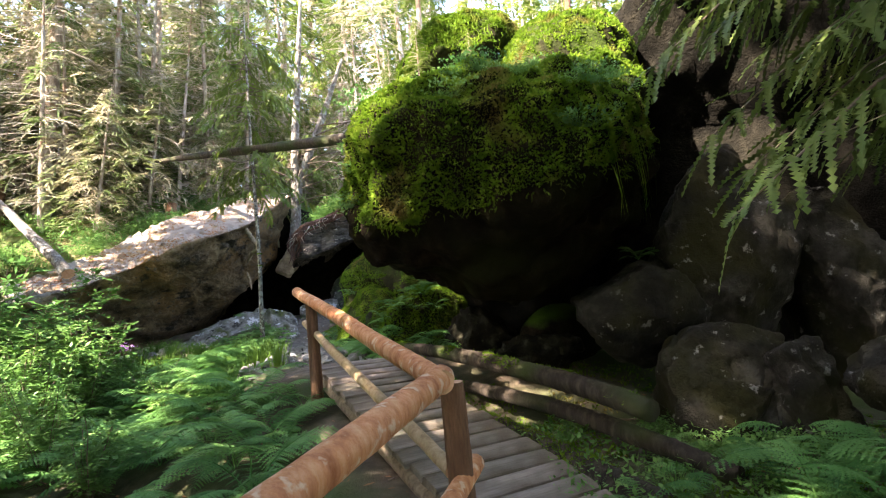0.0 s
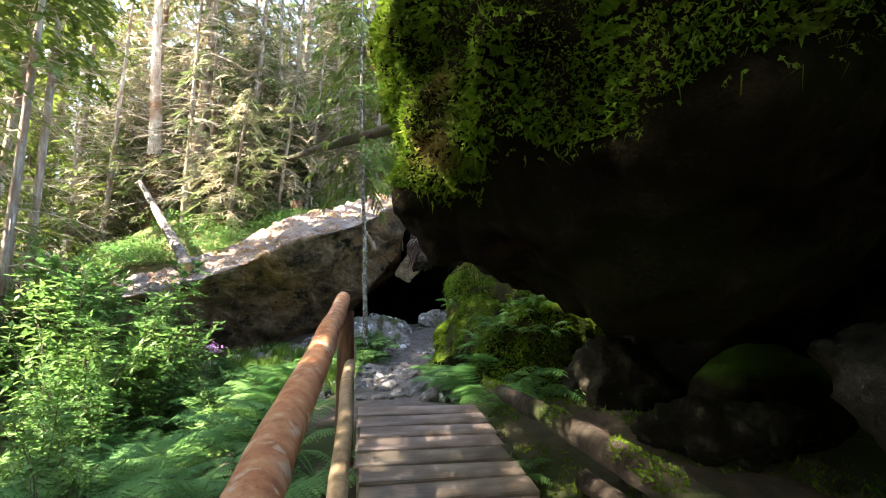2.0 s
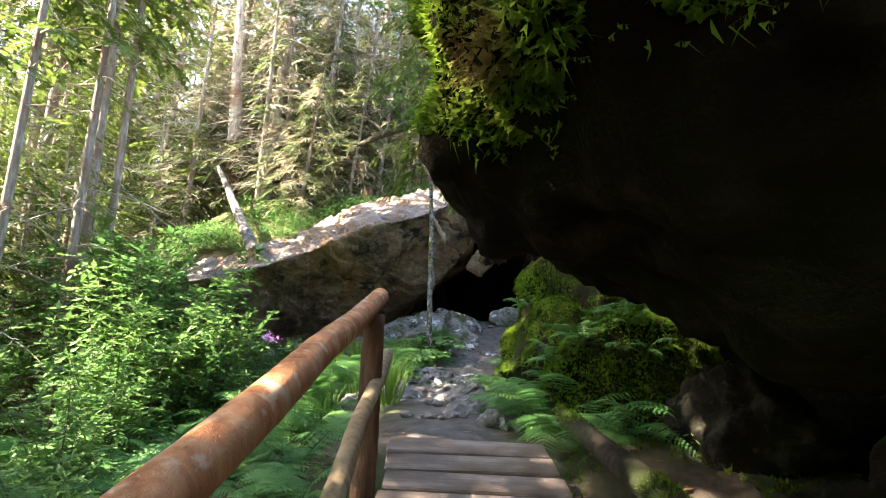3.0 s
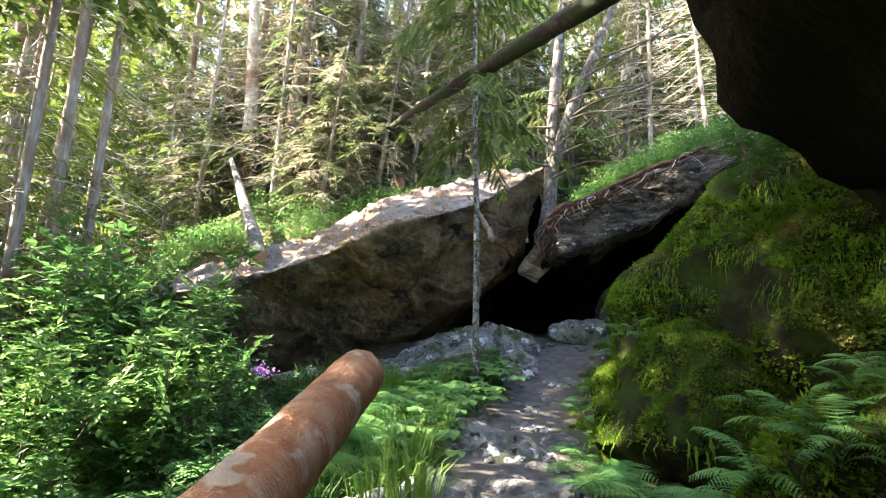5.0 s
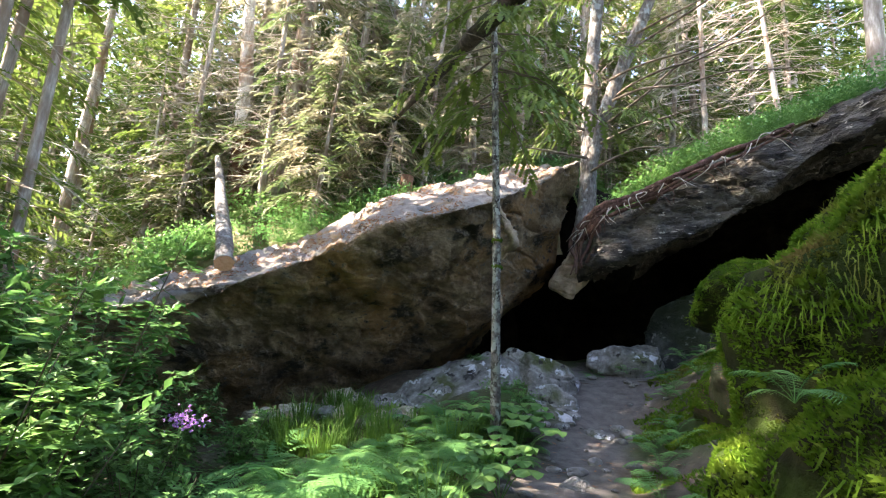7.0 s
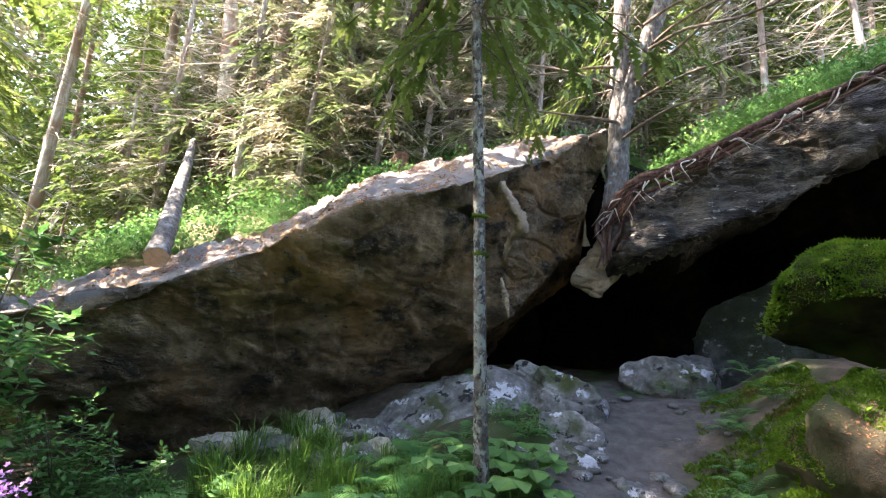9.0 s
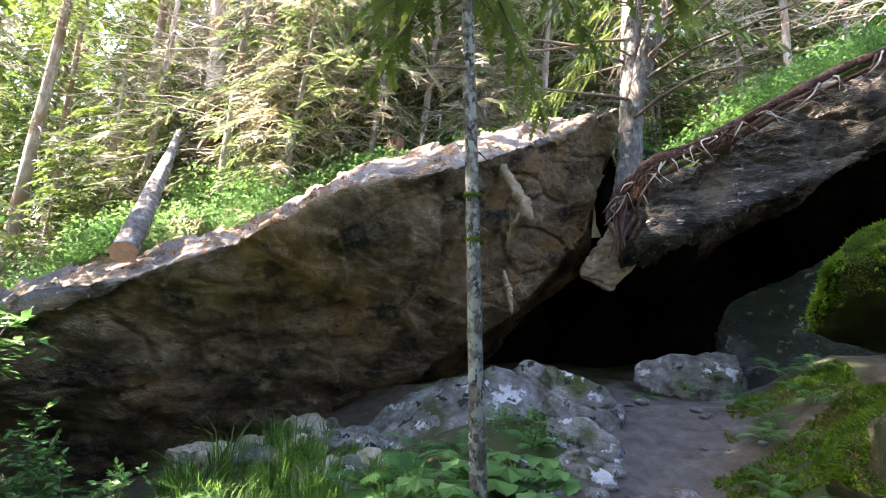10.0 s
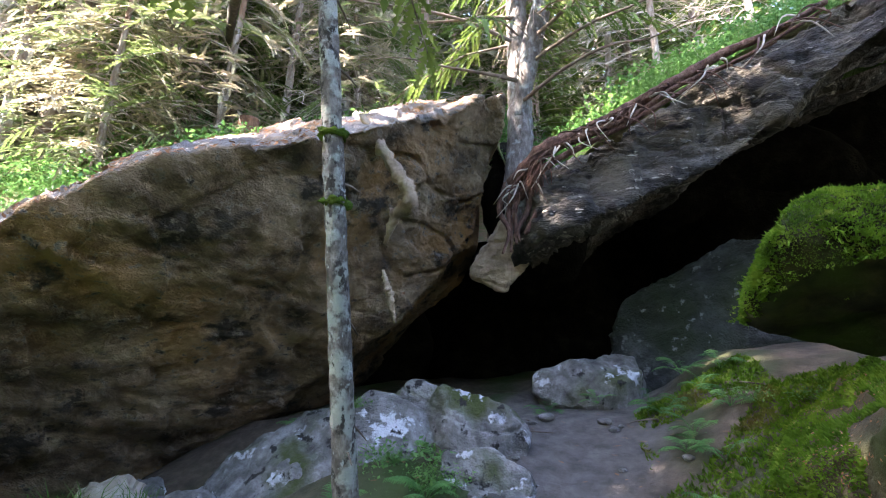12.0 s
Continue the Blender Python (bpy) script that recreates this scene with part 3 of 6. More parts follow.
tagged(new("cave_rock", hull_rock("cave_rock", [(-3.45, 14.5, 2.5), (-3.4, 14.5, 3.3), (-3.25, 14.55, 3.6), (-2.7, 14.6, 3.92), (-2.1, 14.6, 4.18), (-1.6, 14.5, 4.1), (-1.5, 14.3, 2.6), (-2.4, 14.2, 2.6), (-3.2, 14.25, 2.4), (-3.2, 16.0, 2.6), (-1.6, 16.0, 3.6), (-2.4, 15.6, 4.0)], M_BLUE)), "blue-grey rock standing inside the cave", "rock")
tagged(new("hanging_rock", hull_rock("hanging_rock", [(-4.64, 13.6, 3.88), (-4.5, 13.55, 3.98), (-4.26, 13.52, 3.66), (-4.1, 13.58, 3.85), (-4.12, 13.6, 4.25), (-4.3, 13.6, 4.42), (-4.6, 14.3, 4.2), (-4.1, 14.3, 4.3), (-4.4, 14.2, 4.8)], M_FLAKE)), "pale wedge of rock hanging from the cave roof", "rock")
# Added rock: stops light showing under the far end of the roof.
boulder("cave_back_rock", "black rock added to plug a gap at the back of the cave", (0.6, 18.1, 6.2), (2.7, 0.8, 1.55), 48, M_CLIFF, 0, 4, amp=0.1, cuts=4)
boulder("boulder", "rounded rock under the overhang, darkened for shade", (0.42, 6.55, 1.68), (0.55, 0.45, 0.5), 35, M_DARKSTONE, 10, 5, amp=0.08, scale=1.8, fine=0.05, cuts=12)
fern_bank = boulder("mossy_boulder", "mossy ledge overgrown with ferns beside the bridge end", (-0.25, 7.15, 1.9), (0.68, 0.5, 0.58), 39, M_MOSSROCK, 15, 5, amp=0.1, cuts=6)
# Added rock: covers a bright notch behind the roof slab.
boulder("cave_back_rock", "black rock added to plug a gap at the back of the cave", (-2.6, 17.6, 5.6), (2.6, 0.8, 1.6), 42, M_CLIFF, 0, 4, amp=0.1, cuts=6)
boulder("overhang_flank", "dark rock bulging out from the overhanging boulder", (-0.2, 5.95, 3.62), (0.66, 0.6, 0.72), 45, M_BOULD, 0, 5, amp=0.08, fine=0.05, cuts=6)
# Added filler that blocks sky seen through the crack.
boulder("cave_back_rock", "dark rock added in the crack beside the cave roof to block sky", (-4.35, 14.95, 4.9), (0.75, 0.5, 1.25), 40, M_CLIFF, 0, 4, amp=0.1, cuts=8)
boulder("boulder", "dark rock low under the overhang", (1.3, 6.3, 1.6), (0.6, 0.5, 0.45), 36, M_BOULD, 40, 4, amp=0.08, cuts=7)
# Added filler that hides a sunlit gap behind the overhang.
boulder("boulder", "black rock added to fill the back of the hollow", (1.4, 7.7, 2.2), (1.7, 0.9, 1.7), 37, M_CLIFF, 0, 4, amp=0.1, cuts=8)
# Added to keep light out of the cave's left side.
boulder("cave_back_rock", "black rock added to close the side of the cave", (-8.6, 16.8, 2.4), (1.8, 2.4, 2.6), 38, M_CLIFF, 0, 4, amp=0.2, cuts=6)
# rock added to close the cave and the hill behind, coloured black for shade
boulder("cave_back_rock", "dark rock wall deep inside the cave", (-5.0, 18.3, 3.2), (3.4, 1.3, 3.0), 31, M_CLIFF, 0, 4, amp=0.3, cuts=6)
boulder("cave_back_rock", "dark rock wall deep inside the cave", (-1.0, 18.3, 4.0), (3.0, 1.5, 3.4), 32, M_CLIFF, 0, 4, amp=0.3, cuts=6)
boulder("cave_side_rock", "unseen dark rock wall added beside the cave", (2.6, 12.0, 3.6), (2.0, 2.6, 3.4), 33, M_CLIFF, 0, 4, amp=0.3, cuts=6)
# Lip leans out above the view, added to block sky from the hollow.
cliff_sections = [  # lip, foot, back
    [(2.5, 6.6, 5.2), (2.2, 7.6, 3.9), (1.6, 7.0, 0.5), (1.6, 9.5, 0.5), (1.9, 9.5, 6.0)],
    [(2.9, 4.2, 5.8), (2.8, 6.4, 4.1), (2.6, 6.2, 0.3), (3.0, 9.0, 0.3), (3.0, 9.0, 6.4)],
    [(3.9, 2.9, 5.6), (3.8, 5.6, 3.8), (3.9, 5.6, 0.3), (5.0, 8.0, 0.3), (5.0, 8.0, 6.2)],
    [(5.0, 1.8, 5.0), (5.2, 4.0, 2.6), (5.4, 4.4, 0.2), (7.0, 6.0, 0.2), (7.0, 6.0, 5.6)],
    [(6.5, 1.0, 4.0), (6.6, 2.0, 2.4), (6.8, 2.4, 0.0), (9.0, 4.0, 0.0), (9.0, 4.0, 5.0)],
]
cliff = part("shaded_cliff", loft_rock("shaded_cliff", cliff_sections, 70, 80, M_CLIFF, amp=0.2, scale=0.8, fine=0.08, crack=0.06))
tagged(cliff, "dark cliff behind the boulders with an added lip out of view", "rock")

# ---- footbridge ----
DX, DY = -0.480, 0.877
EX, EY = -1.0, 5.74


def deck_point(s, w):
    """s metres back from the far end of the upper deck, w to its right."""
    return Vector((EX - DX * s + DY * w, EY - DY * s - DX * w, 1.68 - 0.215 * s))


def box_mesh(name, lx, ly, lz, material, bevel=0.008, seed=0, rag=0.0):
    bm = bmesh.new()
    bmesh.ops.create_cube(bm, size=1.0)
    bmesh.ops.scale(bm, vec=(lx, ly, lz), verts=bm.verts)
    bmesh.ops.bevel(bm, geom=bm.edges[:], offset=bevel, segments=1, affect="EDGES")
    rnd = random.Random(seed)
    for v in bm.verts:
        v.co += Vector((rnd.uniform(-rag, rag) * 2, rnd.uniform(-rag, rag), rnd.uniform(-rag, rag) * 0.4))
    me = bpy.data.meshes.new(name)
    bm.to_mesh(me)
    bm.free()
    me.materials.append(material)
    return me


bridge = thing("footbridge", "weathered plank footbridge with peeled log handrails", "footbridge")
deck_m = [box_mesh("plank", 0.86, 0.172, 0.045, M_PLANK, 0.007, k, 0.004) for k in range(4)]
rr = random.Random(5)
slope = math.degrees(math.atan(0.215))
for k in range(20):
    c = deck_point(0.09 + k * 0.183, rr.uniform(-0.015, 0.015))
    part("plank", deck_m[k % 4], bridge, at=pose(c.x, c.y, c.z - 0.022, 0, 0, 28.7) @ pose(0, 0, 0, slope + rr.uniform(-0.8, 0.8), rr.uniform(-0.6, 0.6), rr.uniform(-0.6, 0.6)))
for k in range(17):
    y = 2.35 - k * 0.185
    part("plank", deck_m[k % 4], bridge, at=pose(0.45 + (y - 2.3) * 0.21, y, 0.83 + 0.06 * (y - 2.3), 0, 0, -12))
for w in (-0.36, 0.36):
    a, b = deck_point(-0.02, w), deck_point(3.6, w)
    part("beam", tube_mesh("beam", [a - Vector((0, 0, 0.12)), b - Vector((0, 0, 0.12))], [0.07, 0.07], M_BEAM, 10), bridge)
RC, RE = Vector((0.035, 2.5, 1.735)), Vector((-1.525, 5.575, 2.452))
rail_pts = line_points(RC - (RE - RC) * 0.02, RE, 9, bend=0.008, seed=3)
part("handrail", tube_mesh("handrail", rail_pts, [0.05 + 0.004 * k / 8 for k in range(9)], M_LOG, 20, 0.02, 1, 0.05, 60, M_CUT), bridge, "peeled orange-brown log handrail")
part("handrail", tube_mesh("handrail", line_points(RC + Vector((0.025, 0.03, 0.0)), (-0.62, 0.35, 1.48), 8, bend=0.006, seed=4), [0.054] * 8, M_LOG, 20, 0.02, 2, 0.05, 50, M_CUT), bridge, "peeled orange-brown log handrail")
part("lower_rail", tube_mesh("lower_rail", line_points((-1.47, 5.6, 2.12), (0.06, 2.72, 1.30), 8, bend=0.006, seed=5), [0.036] * 8, M_PALE, 12, 0.03, 3, 0.05, 40, M_CUT), bridge, "pale weathered lower rail pole")
part("lower_rail", tube_mesh("lower_rail", line_points((0.16, 2.80, 1.30), (-0.5, 0.5, 1.05), 8, bend=0.006, seed=6), [0.045] * 8, M_LOG, 12, 0.03, 4, 0.05, 40, M_CUT), bridge)
part("post", tube_mesh("post", [(0.1, 2.64, 0.45), (0.095, 2.63, 1.1), (0.09, 2.61, 1.70)], [0.062, 0.058, 0.055], M_POST, 14, 0.03, 5, 0.05, 24, M_CUT), bridge, "brown bark-covered post")
part("post", tube_mesh("post", [(-1.22, 5.08, 0.8), (-1.24, 5.12, 1.6), (-1.27, 5.16, 2.33)], [0.062, 0.058, 0.052], M_POST, 14, 0.03, 6, 0.05, 24, M_CUT), bridge, "brown bark-covered post")
part("post", tube_mesh("post", [(-0.45, 0.9, 0.2), (-0.45, 0.9, 1.5)], [0.06, 0.055], M_POST, 14, 0.03, 7, 0.05, 24, M_CUT), bridge)

# ---- trees by the path ----
sap = thing("young_spruce", "thin grey lichen-covered spruce trunk beside the path", "tree", at=(-3.88, 10.48, 0))
SAP = [(0.02, 0.02, 1.9, 0.055), (0.08, -0.16, 2.8, 0.042), (0.16, -0.37, 3.78, 0.036), (0.16, -0.5, 5.0, 0.033), (0.14, -0.6, 6.5, 0.028), (0.1, -0.62, 9.0, 0.013)]
part("trunk", tube_mesh("trunk", [p[:3] for p in SAP], [p[3] for p in SAP], M_BARK, 18, 0.05, 2, 0.14, 150), sap)
SAP_LINE = catmull(SAP, 200)


def sap_at(z):
    r = min(SAP_LINE, key=lambda q: abs(q[2] - z))
    return Vector((r[0], r[1], z))


# ---- plants: shapes ----
class Soup:
    """Collects verts and faces of one mesh."""

    def __init__(self):
        self.v, self.f = [], []

    def add(self, verts, faces):
        n = len(self.v)
        self.v += [tuple(p) for p in verts]
        self.f += [[i + n for i in q] for q in faces]

    def tri(self, a, b, c):
        n = len(self.v)
        self.v += [tuple(a), tuple(b), tuple(c)]
        self.f.append([n, n + 1, n + 2])

    def quad(self, a, b, c, d):
        n = len(self.v)
        self.v += [tuple(a), tuple(b), tuple(c), tuple(d)]
        self.f.append([n, n + 1, n + 2, n + 3])

    def stem(self, pts, r0, r1, sides=5):
        k = len(pts)
        v, f = tube(pts, [r0 + (r1 - r0) * i / (k - 1) for i in range(k)], sides, cap=False)
        self.add(v, f)

    def mesh(self, name, material, smooth_shade=False):
        return mesh_of(name, self.v, self.f, material, smooth_shade)


def frond_mesh(length, seed, pairs=17, fine=True):
    """An arching fern frond along +x with lobed leaflets."""
    rnd = random.Random(seed)
    s = Soup()
    rise, droop = rnd.uniform(0.85, 1.2), rnd.uniform(0.6, 0.9)

    def spine(t):
        return Vector((length * (t * 0.92), 0.04 * length * math.sin(3 * t + seed), length * (rise * t - droop * t * t)))

    s.stem([spine(k / 10) for k in range(11)], 0.006, 0.001, 4)
    for k in range(pairs):
        t = 0.16 + 0.83 * k / (pairs - 1)
        p = spine(t)
        d = (spine(min(1, t + 0.02)) - spine(t - 0.02)).normalized()
        ln = length * 0.26 * math.sin(math.pi * min(1, 0.22 + 0.8 * (1 - t))) ** 1.1 * (1.15 - t * 0.55) + 0.008
        for sg in (-1, 1):
            out = (Vector((0, sg, 0)) + d * 0.42 + Vector((0, 0, -0.16 + rnd.uniform(-0.12, 0.12)))).normalized()
            across = out.cross(Vector((0, 0, 1))).normalized() * sg
            wd = ln * 0.2
            n = 7 if fine else 3
            if fine:
                for i in range(n):
                    a0, a1 = i / n, (i + 0.95) / n
                    q = p + out * (ln * a0) + Vector((0, 0, -0.16 * ln * a0 * a0))
                    e = p + out * (ln * a1) + Vector((0, 0, -0.16 * ln * a1 * a1))
                    w = wd * (1.05 - a0 * 0.85)
                    m = q.lerp(e, 0.75)
                    s.tri(q, m + across * w + out * w * 0.35, e)
                    s.tri(q, e, m - across * w + out * w * 0.35)
            else:
                q, e = p, p + out * ln - Vector((0, 0, 0.14 * ln))
                m = q.lerp(e, 0.4)
                s.quad(q, m + across * wd * 0.8, e, m - across * wd * 0.8)
    return s.mesh("frond", M_FERN)


FRONDS = [frond_mesh(0.75, k) for k in range(4)]
FRONDS_FAR = [frond_mesh(0.75, 10 + k, 15, False) for k in range(3)]


def fern_thing(seed, fronds, count):
    rnd = random.Random(seed)
    f = thing("fern", "green feathery fern with arching fronds", "fern", "ferns on the forest floor")
    for k in range(count):
        a = 360 * k / count + rnd.uniform(-18, 18)
        sc = rnd.uniform(0.75, 1.1)
        part("frond", rnd.choice(fronds), f, at=pose(0, 0, 0, 0, 0, a) @ pose(0, 0, 0, rnd.uniform(-12, 12), rnd.uniform(-22, 8), 0) @ Matrix.Scale(sc, 4))
    return f


FERN_KINDS = [fern_thing(k, FRONDS, 8) for k in range(4)] + [fern_thing(20 + k, FRONDS_FAR, 8) for k in range(2)]
FERN_USED = [False] * len(FERN_KINDS)


def put_kind(kinds, used, i, m):
    if not used[i]:
        used[i] = True
        kinds[i].matrix_basis = m
        return kinds[i]
    ob = kinds[i]
    c = copy_thing(ob, m)
    c.scale = m.to_scale()
    return c


def scaled(x, y, z, turn, size, lean=0.0, lean2=0.0):
    return pose(x, y, z, lean, lean2, turn) @ Matrix.Scale(size, 4)


def leaf(s, p, d, n, size, wide=0.5):
    """A folded pointed leaf from p along d with face normal n."""
    side = d.cross(n).normalized() * (size * wide * 0.5)
    tip = p + d * size
    m = p + d * (size * 0.42)
    f = n * (size * 0.06)
    s.quad(p, m + side + f, tip, m)
    s.quad(p, m, tip, m - side + f)


def rand_dir(rnd, up=0.3):
    return Vector((rnd.gauss(0, 1), rnd.gauss(0, 1), rnd.gauss(up, 0.7))).normalized()


def shrub_thing(seed, height, stems, leaf_size, name="shrub", label="bushy green leafy shrub on thin stems", dens=1.4):
    rnd = random.Random(seed)
    sh = thing(name, label, "shrub", "leafy shrubs")
    lf = Soup()
    for k in range(stems):
        a = 2 * math.pi * k / stems + rnd.uniform(-0.4, 0.4)
        out = Vector((math.cos(a), math.sin(a), 0)) * rnd.uniform(0.15, 0.45)
        h = height * rnd.uniform(0.6, 1.0)
        pts = [Vector((out.x * t * h + rnd.uniform(-0.02, 0.02), out.y * t * h, h * t * (1 - 0.15 * t))) for t in (0, 0.25, 0.5, 0.75, 1.0)]
        st = Soup()
        st.stem(pts, 0.009, 0.003, 5)
        part("stem", st.mesh("stem", M_TWIG, True), sh)
        for j in range(int(11 * height * dens) + 4):
            t = rnd.uniform(0.22, 1.0)
            i = min(3, int(t * 4))
            b = pts[i].lerp(pts[i + 1], t * 4 - i)
            d = rand_dir(rnd, 0.15)
            ln = rnd.uniform(0.14, 0.34) * (1.15 - 0.6 * t) * height ** 0.3
            e = b + d * ln + Vector((0, 0, -0.05))
            lf.stem([b, b.lerp(e, 0.5) + Vector((0, 0, 0.015)), e], 0.003, 0.0012, 3)
            for q in range(6):
                c = b.lerp(e, 0.3 + 0.7 * q / 5)
                sd = d.cross(Vector((0, 0, 1))).normalized() * (1 if q % 2 else -1)
                dd = (sd + d * 0.6 + Vector((0, 0, rnd.uniform(-0.35, 0.15)))).normalized()
                leaf(lf, c, dd if q < 5 else d, (Vector((0, 0, 1)) + rand_dir(rnd, 0) * 0.45).normalized(), leaf_size * rnd.uniform(0.7, 1.25))
    part("foliage", lf.mesh("foliage", M_LEAF), sh)
    return sh


def twig_spray(s, base, d, length, rnd, n=9, needle=0.045, fall=0.25):
    """A needle-covered twig: feathered triangles on both sides, drooping."""
    side = d.cross(Vector((0, 0, 1)))
    side = side.normalized() if side.length > 0.05 else Vector((1, 0, 0))
    side = (side + Vector((0, 0, rnd.uniform(-0.5, 0.5)))).normalized()
    for i in range(n):
        t0, t1 = i / n, (i + 1.25) / n
        a = base + d * (length * t0) + Vector((0, 0, -fall * length * t0 * t0))
        b = base + d * (length * t1) + Vector((0, 0, -fall * length * t1 * t1))
        w = needle * (1.1 - 0.55 * t0)
        up = Vector((0, 0, rnd.uniform(-0.4, 0.5)))
        s.tri(a, b, a + (side + up * 0.6 + d * 0.9) * w)
        s.tri(a, a + (-side + up * 0.6 + d * 0.9) * w, b)


def bough(s, wood, base, d, length, rnd, step=0.16, needle=0.05, droop=0.35, twig=0.34, start=0.25, hang=0.2, n=6):
    """A spruce limb with side twigs."""
    def at(t):
        return base + d * (length * t) + Vector((0, 0, -droop * length * t * t + 0.1 * length * t))
    wood.stem([at(k / 3) for k in range(4)], 0.006 + length * 0.007, 0.003, 3)
    side = d.cross(Vector((0, 0, 1))).normalized()
    k = max(2, int(length / step))
    for i in range(k):
        t = start + (1 - start) * (i + rnd.random() * 0.6) / k
        p = at(min(1, t))
        for sg in (-1, 1):
            ln = twig * (1.15 - 0.65 * t) * rnd.uniform(0.35, 1.3) * min(1.3, 0.5 + length * 0.45)
            dd = (side * sg * rnd.uniform(0.5, 1.1) + d * rnd.uniform(0.45, 1.0) + rand_dir(rnd, 0) * 0.3 + Vector((0, 0, -hang * rnd.uniform(0.3, 2.2)))).normalized()
            twig_spray(s, p, dd, ln, rnd, n, needle)
    twig_spray(s, at(0.92), (at(1) - at(0.9)).normalized(), twig * 0.7, rnd, n, needle)


def spruce_thing(seed, height, crown_from, spread, material, dead=14, step=0.2, needle=0.07, trunk_mat=None, whorl=0.55, per=5, twig=0.42, label="tall spruce with pale bark and drooping green boughs", droop=0.35, radius=None, n=5):
    rnd = random.Random(seed)
    tr = thing("spruce", label, "tree", "spruces of the forest")
    radius = radius or 0.0085 * height
    lean = Vector((rnd.uniform(-0.03, 0.03), rnd.uniform(-0.03, 0.03), 1))
    pts = [lean * (height * t) for t in (-0.04, 0.03, 0.2, 0.4, 0.6, 0.8, 1.0)]
    part("trunk", tube_mesh("trunk", pts, [radius * q for q in (1.35, 1.05, 0.9, 0.74, 0.55, 0.32, 0.05)], trunk_mat or M_BARK2, 10, 0.05, seed, 0.08, 40), tr)
    lf, wd = Soup(), Soup()
    z = height * crown_from
    while z < height * 0.98:
        f = (z / height - crown_from) / (1 - crown_from)
        ln = spread * (1 - f) ** 0.8 * (0.55 + 0.45 * min(1, f * 5)) + 0.15
        for k in range(per):
            if rnd.random() < 0.14:
                continue
            a = 2 * math.pi * (k + rnd.random()) / per
            d = Vector((math.cos(a), math.sin(a), rnd.uniform(-0.15, 0.2))).normalized()
            bough(lf, wd, lean * (z + rnd.uniform(-0.2, 0.2)), d, ln * rnd.uniform(0.6, 1.15), rnd, step, needle, droop, twig, n=n)
        z += whorl * (1 - 0.45 * f)
    for k in range(dead):
        zz = height * rnd.uniform(0.06, crown_from + 0.15)
        a = rnd.uniform(0, 2 * math.pi)
        d = Vector((math.cos(a), math.sin(a), rnd.uniform(-0.35, 0.15)))
        ln = rnd.uniform(0.5, 1.0) * spread * 0.8
        q = [lean * zz + d * (ln * t) + Vector((0, 0, -0.25 * ln * t * t)) for t in (0, 0.35, 0.7, 1.0)]
        wd.stem(q, 0.014, 0.003, 3)
        for j in range(5):
            b = q[1].lerp(q[3], rnd.random())
            e = b + (d + rand_dir(rnd, -0.2) * 0.8) * (0.25 * ln)
            wd.stem([b, b.lerp(e, 0.5), e], 0.005, 0.0015, 3)
    tagged(part("branchwork", wd.mesh("branchwork", M_DEAD, True), tr), kind="stuff")
    part("crown", lf.mesh("crown", material), tr)
    return tr


# ---- forest ----
RIM_ROWS = catmull(RIM[1:11], 120)
SPRUCES = [
    spruce_thing(1, 17, 0.2, 2.4, M_NEEDLE, 40),
    spruce_thing(2, 14, 0.10, 2.2, M_NEEDLE, 12),
    spruce_thing(3, 19, 0.34, 2.2, M_NEEDLE, 50),
    spruce_thing(4, 9, 0.05, 1.8, M_NEEDLE, 4, whorl=0.42, radius=0.08),
    spruce_thing(5, 15, 0.12, 2.0, M_DRY, 50, label="half-dead spruce with dry yellow-brown boughs and pale bark"),
    spruce_thing(6, 5, 0.04, 1.25, M_NEEDLE, 0, whorl=0.3, step=0.14, needle=0.05, twig=0.3, radius=0.05, label="young bushy green spruce"),
    spruce_thing(7, 16, 0.45, 1.6, M_NEEDLE, 60, label="slender pale spruce trunk with many dead limbs"),
    spruce_thing(8, 11, 0.08, 1.9, M_NEEDLE, 24, step=0.11, needle=0.035, twig=0.32, whorl=0.42, n=8, radius=0.09),
    spruce_thing(9, 7, 0.05, 1.6, M_NEEDLE, 8, step=0.1, needle=0.032, twig=0.3, whorl=0.34, n=8, radius=0.06, label="young bushy green spruce"),
    spruce_thing(11, 17, 0.14, 2.5, M_NEEDLE, 8, step=0.36, needle=0.12, twig=0.55, whorl=0.7, n=4),
    spruce_thing(12, 15, 0.1, 2.0, M_DRY, 30, step=0.36, needle=0.12, twig=0.55, whorl=0.7, n=4, label="half-dead spruce with dry yellow-brown boughs and pale bark"),
    spruce_thing(13, 18, 0.4, 1.8, M_NEEDLE, 36, radius=0.08, step=0.36, needle=0.12, twig=0.5, whorl=0.7, n=4, label="slender pale spruce trunk with many dead limbs"),
    spruce_thing(20, 11, 0.8, 2.3, M_DRY, 130, radius=0.08, label="bare dead spruce with many dry pale limbs"),
]
SPRUCE_USED = [False] * len(SPRUCES)


def plant_spruce(i, x, y, size=1.0, on_hill=True, turn=None, drop=0.1, rnd=random.Random(77)):
    z = hill_z(x, y) if on_hill else ground(x, y)
    return put_kind(SPRUCES, SPRUCE_USED, i, scaled(x, y, z - drop, rnd.uniform(0, 360) if turn is None else turn, size, rnd.uniform(-2, 2), rnd.uniform(-2, 2)))


